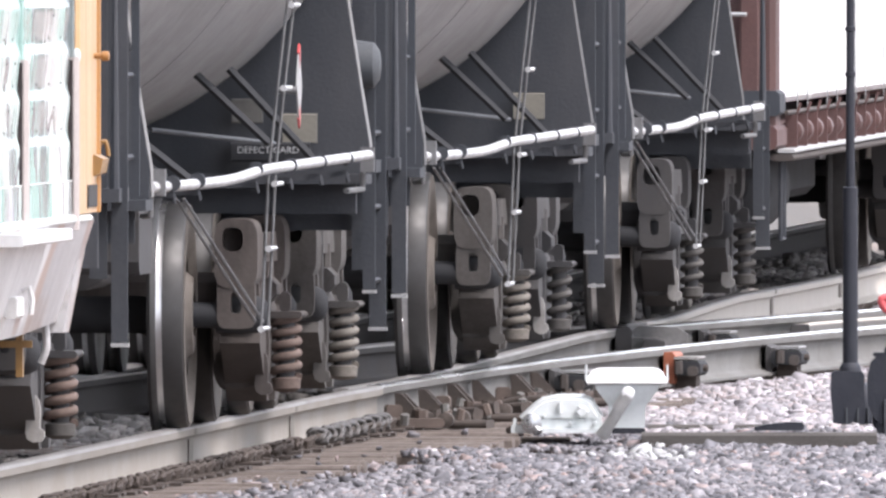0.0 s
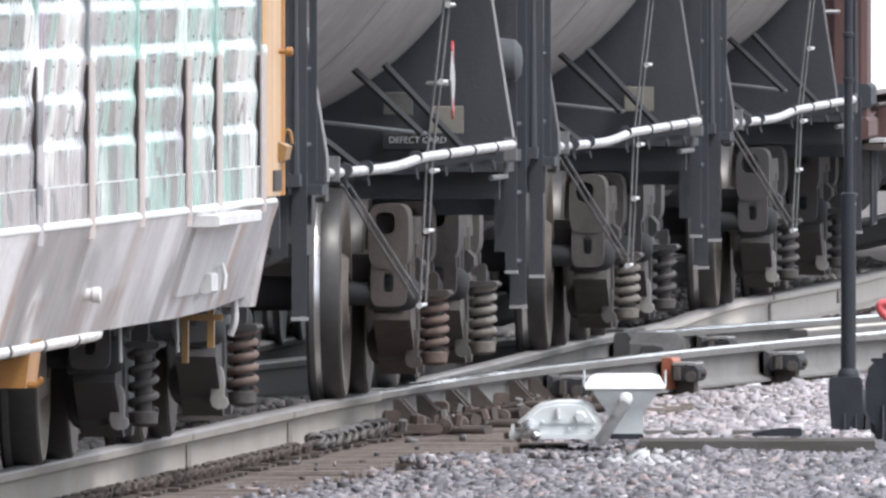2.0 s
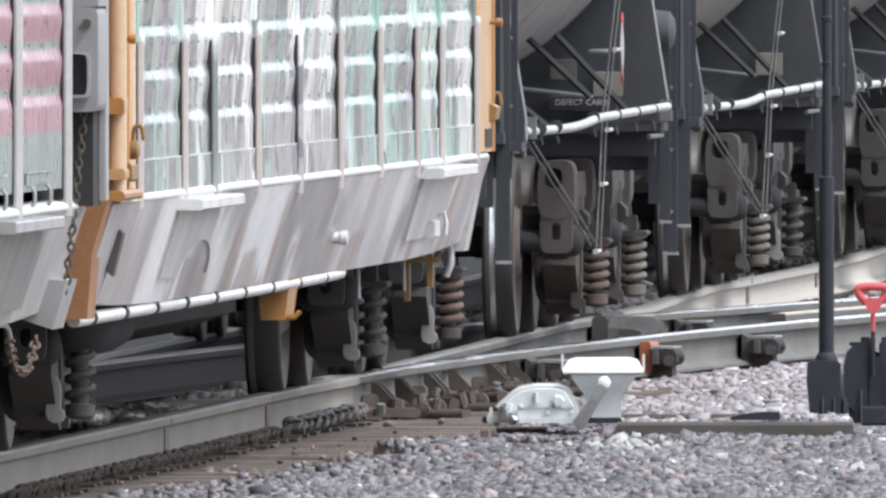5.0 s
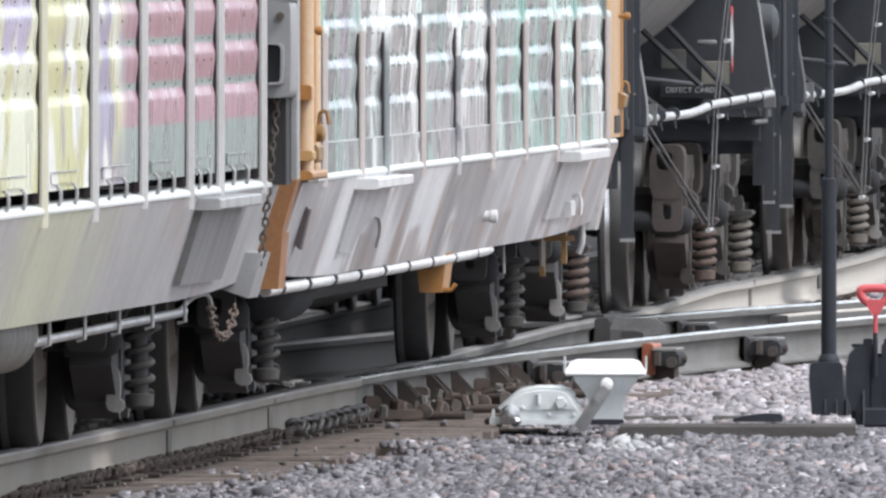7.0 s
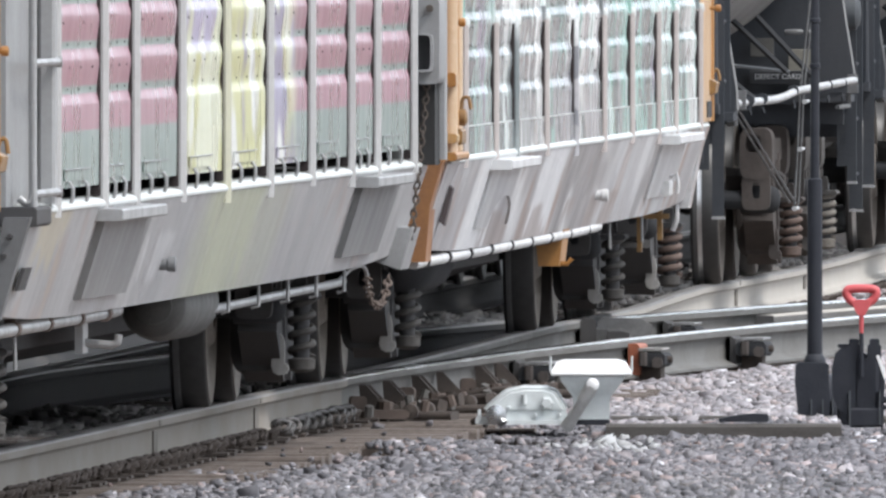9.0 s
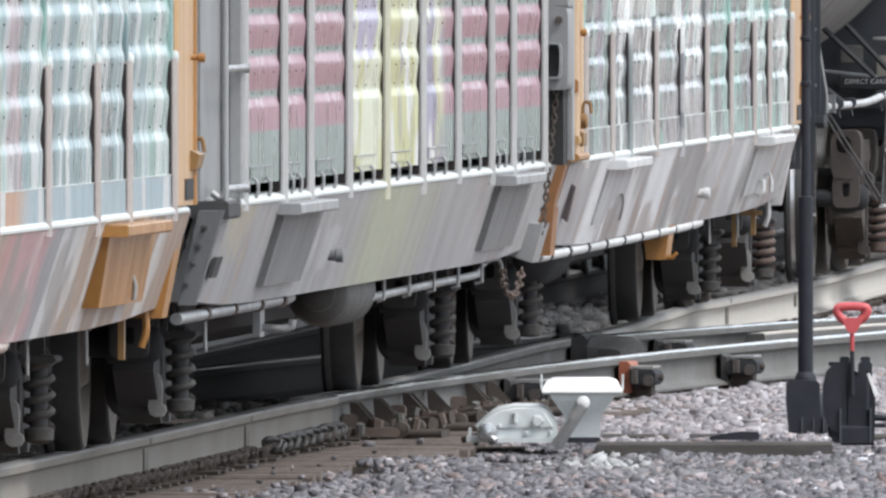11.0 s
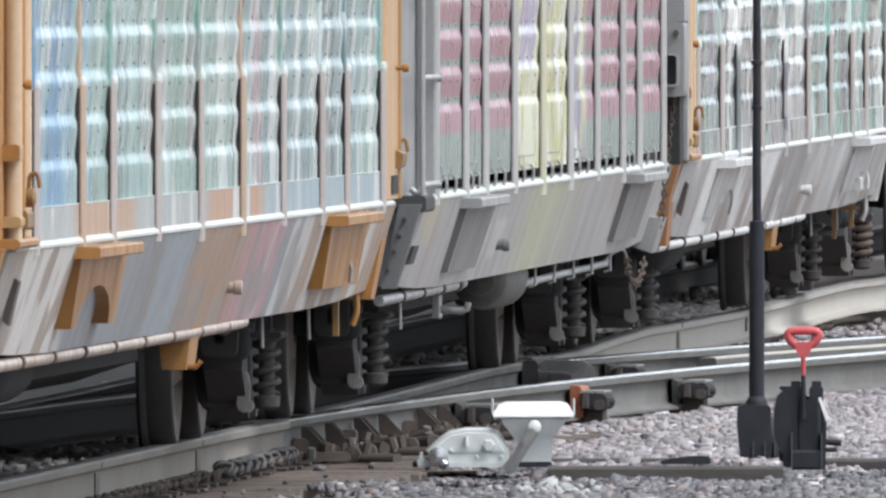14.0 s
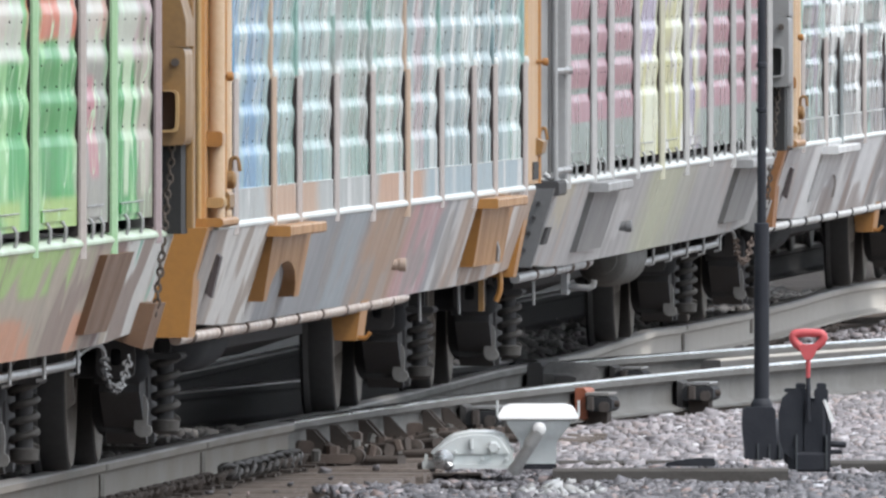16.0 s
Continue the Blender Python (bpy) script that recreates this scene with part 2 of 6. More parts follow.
ORANGE_CLAMP = worn("orange_clamp_paint", (0.36, 0.105, 0.05), (0.2, 0.08, 0.055), 0.55, 0.0, 12, 0.4)
BALLAST = ballast_material("grey_ballast", [(0.0, (0.074, 0.073, 0.082)), (0.3, (0.148, 0.146, 0.162)), (0.62, (0.222, 0.217, 0.236)), (0.88, (0.286, 0.272, 0.287)), (0.965, (0.325, 0.245, 0.230)), (1.0, (0.611, 0.620, 0.669))])
BALLAST_OILY = ballast_material("grimy_dark_ballast", [(0.0, (0.115, 0.108, 0.105)), (0.4, (0.18, 0.17, 0.163)), (0.8, (0.24, 0.226, 0.216)), (1.0, (0.31, 0.29, 0.278))])
BALLAST_PALE = ballast_material("pale_pinkish_ballast", [(0.0, (0.207, 0.195, 0.209)), (0.35, (0.315, 0.298, 0.316)), (0.7, (0.414, 0.390, 0.413)), (0.93, (0.394, 0.335, 0.329)), (1.0, (0.690, 0.690, 0.731))])
BANK = worn("blocking_bank_soil", (0.085, 0.08, 0.074), (0.11, 0.10, 0.09), 0.95, 0.0, 0.9, 0.7, (1, 1, 1), 20, 0.8)
WOODS = worn("dull_green_foliage", (0.045, 0.065, 0.035), (0.08, 0.09, 0.05), 0.95, 0.0, 0.15, 0.7, (1, 1, 1), 2.0, 0.8)
EARTH = worn("dusty_cinder_ground", (0.21, 0.172, 0.15), (0.115, 0.09, 0.078), 0.95, 0.0, 1.6, 0.7, (1, 1, 1), 35, 0.8)

# ---------------- mesh helpers ----------------
class Mesh:
    """Vertices and faces gathered in plain lists; every shape below adds one closed piece."""
    def __init__(self):
        self.v, self.f = [], []

    def add(self, verts, faces):
        k = len(self.v)
        self.v += [tuple(p) for p in verts]
        self.f += [tuple(i + k for i in q) for q in faces]
        return self

    def box(self, x0, x1, y0, y1, z0, z1, b=0.0):
        """A box; b bevels the edges that run along its longest side."""
        if b <= 0:
            v = [(x, y, z) for x in (x0, x1) for y in (y0, y1) for z in (z0, z1)]
            return self.add(v, [(0, 1, 3, 2), (4, 6, 7, 5), (0, 4, 5, 1), (2, 3, 7, 6), (0, 2, 6, 4), (1, 5, 7, 3)])
        d = (x1 - x0, y1 - y0, z1 - z0)
        ax = d.index(max(d))
        lim = [(x0, x1), (y0, y1), (z0, z1)]
        (a0, a1), (c0, c1) = [lim[i] for i in range(3) if i != ax]
        prof = [(a0 + b, c0), (a1 - b, c0), (a1, c0 + b), (a1, c1 - b), (a1 - b, c1), (a0 + b, c1), (a0, c1 - b), (a0, c0 + b)]
        return self.prism(prof, "xyz"[ax], *lim[ax])

    def prism(self, prof, axis, a, b):
        """The outline prof (in the two other axes' order) drawn out along axis."""
        n = len(prof)
        def at(p, q):
            return {"x": (q, p[0], p[1]), "y": (p[0], q, p[1]), "z": (p[0], p[1], q)}[axis]
        v = [at(p, a) for p in prof] + [at(p, b) for p in prof]
        f = [(i, (i + 1) % n, n + (i + 1) % n, n + i) for i in range(n)]
        return self.add(v, f + [tuple(range(n - 1, -1, -1)), tuple(range(n, 2 * n))])

    def tube(self, pts, r, n=8, caps=True):
        pts = [Vector(p) for p in pts]
        rr = r if isinstance(r, (list, tuple)) else [r] * len(pts)
        v, up = [], None
        for i, p in enumerate(pts):
            d = (pts[min(i + 1, len(pts) - 1)] - pts[max(i - 1, 0)]).normalized()
            if up is None:
                up = Vector((0, 0, 1)) if abs(d.z) < 0.9 else Vector((1, 0, 0))
            s = d.cross(up).normalized()
            up = s.cross(d).normalized()
            v += [p + (s * math.cos(a) + up * math.sin(a)) * rr[i] for a in (2 * math.pi * k / n for k in range(n))]
        f = [(i * n + k, i * n + (k + 1) % n, (i + 1) * n + (k + 1) % n, (i + 1) * n + k) for i in range(len(pts) - 1) for k in range(n)]
        if caps:
            f += [tuple(range(n - 1, -1, -1)), tuple(range((len(pts) - 1) * n, len(pts) * n))]
        return self.add(v, f)

    def lathe(self, prof, axis, at, n=24, arc=1.0):
        """prof: (along, radius) turned round an axis through the point at."""
        v = []
        for u, r in prof:
            for k in range(n):
                a = 2 * math.pi * arc * k / n
                c, s = r * math.cos(a), r * math.sin(a)
                o = {"x": (u, c, s), "y": (c, u, s), "z": (c, s, u)}[axis]
                v.append((at[0] + o[0], at[1] + o[1], at[2] + o[2]))
        m = len(prof)
        f = [(i * n + k, i * n + (k + 1) % n, (i + 1) * n + (k + 1) % n, (i + 1) * n + k) for i in range(m - 1) for k in range(n)]
        f += [tuple(range(n - 1, -1, -1)), tuple(range((m - 1) * n, m * n))]
        return self.add(v, f)

    def coil(self, at, r, wire, z0, z1, turns, n=8):
        pts = [(at[0] + r * math.cos(a), at[1] + r * math.sin(a), z0 + (z1 - z0) * i / (turns * 14)) for i in range(turns * 14 + 1) for a in (2 * math.pi * i / 14,)]
        return self.tube(pts, wire, n)

    def sheet(self, prof, y0, y1, t):
        """A bent sheet: prof (x, z) drawn along y, t thick towards -x."""
        n = len(prof)
        v = [(x, y, z) for y in (y0, y1) for x, z in prof] + [(x - t, y, z) for y in (y0, y1) for x, z in prof]
        f = []
        for i in range(n - 1):
            f += [(i, i + 1, n + i + 1, n + i), (2 * n + i, 3 * n + i, 3 * n + i + 1, 2 * n + i + 1), (i, 2 * n + i, 2 * n + i + 1, i + 1), (n + i, n + i + 1, 3 * n + i + 1, 3 * n + i)]
        f += [(0, n, 3 * n, 2 * n), (n - 1, 3 * n - 1, 4 * n - 1, 2 * n - 1)]
        return self.add(v, f)

    def chain(self, pts, r, wire):
        """Oval links strung along a line, every other one turned."""
        pts = [Vector(p) for p in pts]
        for i in range(len(pts) - 1):
            a, b = pts[i], pts[i + 1]
            d = (b - a).normalized()
            side = d.cross(Vector((0, 1, 0)) if abs(d.y) < .9 else Vector((1, 0, 0))).normalized()
            if i % 2:
                side = d.cross(side)
            c, h = (a + b) / 2, (b - a).length * .62
            ring = [c + d * (h * math.cos(t)) + side * (r * math.sin(t)) for t in [2 * math.pi * k / 9 for k in range(10)]]
            self.tube(ring, wire, 5, False)
        return self

    def mirror_x(self):
        k = len(self.v)
        self.v += [(-x, y, z) for x, y, z in self.v]
        self.f += [tuple(i + k for i in reversed(q)) for q in self.f]
        return self

    def shifted(self, dx=0, dy=0, dz=0):
        m = Mesh()
        m.v, m.f = [(x + dx, y + dy, z + dz) for x, y, z in self.v], list(self.f)
        return m

    def data(self, name, material, angle=38):
        me = bpy.data.meshes.new(name)
        me.from_pydata(self.v, [], self.f)
        bm = bmesh.new()
        bm.from_mesh(me)
        bmesh.ops.recalc_face_normals(bm, faces=bm.faces)
        bm.to_mesh(me)
        bm.free()
        me.materials.append(material)
        me.shade_smooth()
        me.set_sharp_from_angle(angle=radians(angle))
        return me


def part(name, mesh, material, parent=None, label="", at=None):
    """One mesh object under a thing (or top-level when parent is None)."""
    me = mesh if isinstance(mesh, bpy.types.Mesh) else mesh.data(name, material)
    ob = new(name, me)
    if parent is not None:
        ob.parent = parent
    if at is not None:
        ob.matrix_basis = at
    if label:
        tagged(ob, label)
    return ob


# ---------------- the line of the railway ----------------
@lru_cache(None)
def main_x(y):
    """Centre of the approach, which the diverging rails go by: a gentle curve in plan."""
    d = max(-160.0, min(y, 330.0)) - 105
    x = -4.5509 + .06144399 * d - .0761156e-3 * d * d + .00813564e-5 * d ** 3
    slope = .06144399 - 2 * .0761156e-3 * d + 3 * .00813564e-5 * d * d
    return x + slope * (y - 105 - d)


def main_z(y):
    d = max(0.0, min(y, 260.0) - 105)
    return .2694e-5 * d * d


BENDS = ((75, .315254e-3), (95, .080924e-3), (112, .080363e-3))


@lru_cache(None)
def track_x(y):
    """Centre of the train's track, which bends to the right past the switch."""
    d = max(118.0, min(y, 255.0)) - 105
    x = -4.3739696 + .05070384 * d + .13664427e-3 * d * d - .12816268e-5 * d ** 3
    slope = .05070384 + .27328854e-3 * d - .38448804e-5 * d * d
    for start, bend in BENDS:
        u = max(0.0, d - start)
        x, slope = x + bend * u * u, slope + 2 * bend * u
    return x + slope * (y - 105 - d)


def track_z(y):
    """Slow rise of the rail tops, over the first rail top."""
    d = max(0.0, min(y, 260.0) - 105)
    return .1344293e-5 * d * d + .2348694e-4 * max(0.0, d - 60) ** 2 - .1183066e-4 * max(0.0, d - 90) ** 2


DIPS = ((185, 0), (190, -.015), (194.7, -.022), (199.2, -.004), (202.3, .004), (205.8, -.009), (208.9, -.017), (213, -.026), (218.6, -.023), (223, -.010), (226, -.010), (231, -.03), (260, -.04))


def settled(y):
    """Small dips of the worn rail that carries the train."""
    for (a, p), (b, q) in zip(DIPS[:-1], DIPS[1:]):
        if a <= y < b:
            u = (y - a) / (b - a)
            return p + (q - p) * u * u * (3 - 2 * u)
    return 0.0 if y < 185 else DIPS[-1][1]


def branch(y):
    """How far the diverging route has left the train's track."""
    if y < 160:
        return 0.0
    if y < 200:
        return .00157 * (y - 160) ** 2
    return .00157 * 1600 + .1256 * (y - 200)


RAIL = 0.19               # rail top over the tie tops


def travelled(t):
    return 5.53512 * t + .0195524 * t * t + .000115832 * t ** 3 - .0000132607 * t ** 4


def on_track(y):
    return Vector((track_x(y), y, RAIL + track_z(y)))


def car_pose(y, half):
    """A car whose two trucks stand at y - half and y + half."""
    a, b = on_track(y - half), on_track(y + half)
    f = (b - a).normalized()
    r = f.cross(Vector((0, 0, 1))).normalized()
    u = r.cross(f)
    m = Matrix((r, f, u)).transposed().to_4x4()
    m.translation = (a + b) / 2
    return m


TIMES = [i * 0.5 for i in range(33)]
CARS = []                 # (root, y at the start, half truck distance)
WHEELSETS = []            # (wheelset, y in its car, radius)

# ---------------- rolling stock: trucks ----------------
def ring_prism(m, outer, inner, a, b):
    """A frame in x-z with a hole, drawn along y."""
    n = len(outer)
    v = [(x, y, z) for y in (a, b) for ring in (outer, inner) for x, z in ring]
    f = []
    for i in range(n):
        j = (i + 1) % n
        f += [(i, j, n + j, n + i), (2 * n + i, 3 * n + i, 3 * n + j, 2 * n + j), (i, 2 * n + i, 2 * n + j, j), (n + i, n + j, 3 * n + j, 3 * n + i)]
    return m.add(v, f)


def oval(cx, cz, rx, rz, n=16, square=2.0):
    out = []
    for k in range(n):
        a = 2 * math.pi * k / n
        c, s = math.cos(a), math.sin(a)
        out.append((cx + rx * math.copysign(abs(c) ** (2 / square), c), cz + rz * math.copysign(abs(s) ** (2 / square), s)))
    return out


@lru_cache(None)
def wheel_meshes(r, grimy):
    """An axle, and the parts that sit on it at both ends: rims, plates and, unless grimy, bright flange bands. grimy
    puts the shade under a car into the tread colour.
    """
    axle = Mesh().lathe([(-.98, .052), (-.84, .052), (-.83, .075), (.83, .075), (.84, .052), (.98, .052)], "x", (0, 0, 0), 16).data("wheelset", BRACE_BLACK, 50)
    parts = []
    for s in (-1, 1):
        prof = [(.672, r - .09), (.676, r + .02), (.69, r + .027), (.705, r + .02), (.715, r + .002), (.815, r - .003), (.822, r - .012), (.822, r - .085), (.80, r - .09)]
        parts.append(Mesh().lathe([(s * u, q) for u, q in prof], "x", (0, 0, 0), 40).data("rim", TREAD_UNLIT if grimy else TREAD, 50))
        prof = [(.69, r - .05), (.735, r * .55), (.70, .16), (.69, .09), (.84, .09), (.84, .15), (.79, .19), (.775, r * .6), (.826, r - .088), (.826, r - .014), (.80, r - .014)]
        parts.append(Mesh().lathe([(s * u, q) for u, q in prof], "x", (0, 0, 0), 40).data("wheel_plate", WHEEL_FACE if grimy else WHEEL_DULL, 50))
        if not grimy:
            prof = [(.711, r - .02), (.712, r + .0065), (.716, r + .0045), (.736, r + .0025), (.738, r - .02)]
            parts.append(Mesh().lathe([(s * u, q) for u, q in prof], "x", (0, 0, 0), 40).data("flange_band", FLANGE_BRIGHT, 50))
    return axle, parts


@lru_cache(None)
def truck_meshes(r, style):
    """Bolster, side frame (right), spring group and small fittings of one truck, about its centre."""
    k = r / 0.457
    frame_mat, spring_mat = {"rust": (TRUCK_RUST, SPRING_RED), "tan": (TRUCK_TAN, SPRING_TAN), "dark": (TRUCK_DARK, SPRING_DARK)}[style]
    bol = Mesh()
    bol.box(-1.0, 1.0, -.19, .19, .42, .62, .04)
    bol.box(-.35, .35, -.25, .25, .62, .72, .04)
    for s in (-1, 1):
        bol.box(*sorted((s * .95, s * 1.12)), -.17, .17, .50, .60, .03)
        bol.tube([(s * .62, -.75, .40 * k), (s * .62, .75, .40 * k)], .03)
    fr = Mesh()
    top, zj = .84 * k, .457 * k
    fr.prism([(-.80, .66 * k), (.80, .66 * k), (.62, .78 * k), (-.62, .78 * k)], "x", .95, 1.07)
    for s in (-1, 1):
        y0, y1 = sorted((s * .74, s * 1.10))
        # hollow pedestal head with its oval opening
        ring_prism(fr, oval(1.012, top - .135, .088, .14, 24, 4.2), oval(.998, top - .078, .042, .048, 24, 3.0), y0, y1)
        fr.box(.94, 1.08, y0 + .10, y1 - .10, top - .22, top - .04)
        # pedestal jaws hanging beside the bearing, with a slot between their ribs
        for ya in (s * .76, s * 1.06):
            zc, zh = (top - .25 + .42 * k) / 2, (top - .25 - .42 * k) / 2
            ring_prism(fr, oval(1.012, zc, .078, zh + .02, 16, 5), oval(1.012, zc, .022, zh * .5, 16, 4), ya - .035, ya + .035)
        # diagonal from the pedestal to the spring seat
        lo = [(s * .80, .34 * k), (s * .30, .10), (s * .22, .10), (s * .22, .20), (s * .70, .48 * k)]
        fr.prism(lo if s > 0 else lo[::-1], "x", .93, 1.09)
        fr.box(.94, 1.08, *sorted((s * .22, s * .34)), .14, .70 * k, .02)
    belly = oval(.985, .325 * k + .01, .115, .20 * k, 20, 3.6)
    for ya, yb, g in ((-.46, -.34, .9), (-.34, .34, 1.0), (.34, .46, .9)):
        out = [(.985 + (x - .985) * g, .33 * k + (z - .33 * k) * g) for x, z in belly]
        if g < 1:
            ring_prism(fr, out, oval(.975, .36 * k, .045, .062, 20, 2.2), ya, yb)
        else:
            fr.prism(out, "y", ya, yb)
    sp = Mesh()
    rs, wire, turns = (.047, .0150, 4) if style == "dark" else (.051, .0175, 5)
    sp.coil((1.155, -.12), rs, wire, .195, .44, turns)
    core = Mesh().lathe([(.18, rs * .72), (.44, rs * .72)], "z", (1.155, -.12, 0), 12)
    lo, hi = 1.155 - rs - .02, 1.155 + rs + .02
    cap = Mesh().box(lo, hi, -.2, .2, .435, .462, .01).box(1.13, 1.175, -.14, -.06, .46, .54, .012)
    cup = Mesh().lathe([(.135, rs * .5), (.14, rs * .9), (.15, rs + .008), (.19, rs + .010), (.197, rs * .8)], "z", (1.155, -.12, 0), 18)
    bearing = Mesh().lathe([(.92, .075), (1.09, .075), (1.12, .06), (1.135, .03)], "x", (0, 0, zj), 18)
    shoe = Mesh().prism([(1.052, .165), (1.060, .140), (1.082, .128), (1.112, .132), (1.124, .150), (1.120, .172), (1.106, .180), (1.108, .250), (1.102, .285), (1.086, .305), (1.068, .300), (1.060, .270)], "y", -.03, .03)
    return (bol.data("truck_bolster", frame_mat), fr.data("sideframe", frame_mat), sp.data("spring", spring_mat, 70), core.data("spring_core", TRUCK_DARK),
            cap.data("spring_cap", frame_mat), cup.data("spring_cup", spring_mat), bearing.data("bearing", BRACE_BLACK), shoe.data("brake_head", SHOE_GREY if style == "dark" else frame_mat))


MIRROR = Matrix.Rotation(math.pi, 4, "Z")


def truck(car, y, r, style, other=None, grimy=False, trail=0.0):
    bol, fr, sp, core, cap, cup, bearing, shoe = truck_meshes(r, style)
    spring = truck_meshes(r, other)[2] if other else sp
    b = part("truck_bolster", bol, None, car, at=Matrix.Translation((0, y, 0)))
    for m in (Matrix.Identity(4), MIRROR):
        part("sideframe", fr, None, b, at=m)
        part("spring", spring, None, b, at=m)
        part("spring_core", core, None, b, at=m)
        part("spring_cap", cap, None, b, at=m)
        part("spring_cup", cup, None, b, at=m)
        for dy in (-.91, .91):
            part("bearing", bearing, None, b, at=m @ Matrix.Translation((0, dy, 0)))
        for dy in (-.50, .50):
            part("brake_head", shoe, None, b, at=m @ Matrix.Translation((0, dy, 0)))
    axle, parts = wheel_meshes(r, grimy or r < .45)
    for dy in (-.89, .89):
        w = part("wheelset", axle, None, car, at=Matrix.Translation((0, y + dy - trail, r)))
        for p in parts:
            part(p.name.split(".")[0], p, None, w)
        WHEELSETS.append((w, y + dy - trail, r))


def car_root(name, y, half, label, category, group):
    root = new(name)
    root.empty_display_size = 0.5
    tagged(root, label, category, group)
    root.matrix_basis = car_pose(y, half)
    CARS.append((root, y, half))
    return root


def coupler(car, y, s):
    m = Mesh()
    m.box(-.12, .12, *sorted((y, y + s * .62)), .72, .92, .03)
    m.prism([(-.17, .70), (.10, .70), (.20, .76), (.20, .90), (.10, .96), (-.17, .96)], "y", *sorted((y + s * .5, y + s * .78)))
    part("coupler", m, TRUCK_RUST, car)
    h = Mesh().tube([(.22, y, .70), (.24, y + s * .3, .52), (.22, y + s * .55, .42), (.15, y + s * .75, .50)], .028, 8)
    part("air_hose", h, CAST_BLACK, car)


# ---------------- tank cars ----------------
TANK_R, TANK_Z = 1.55, 2.64


def lettering(text, height, material, name):
    cu = bpy.data.curves.new(name, "FONT")
    cu.body, cu.size, cu.extrude, cu.align_x = text, height, 0.001, "CENTER"
    tmp = bpy.data.objects.new(name, cu)
    scene.collection.objects.link(tmp)
    bpy.context.view_layer.update()
    me = bpy.data.meshes.new_from_object(tmp.evaluated_get(bpy.context.evaluated_depsgraph_get()))
    bpy.data.objects.remove(tmp)
    me.materials.clear()
    me.materials.append(material)
    return me


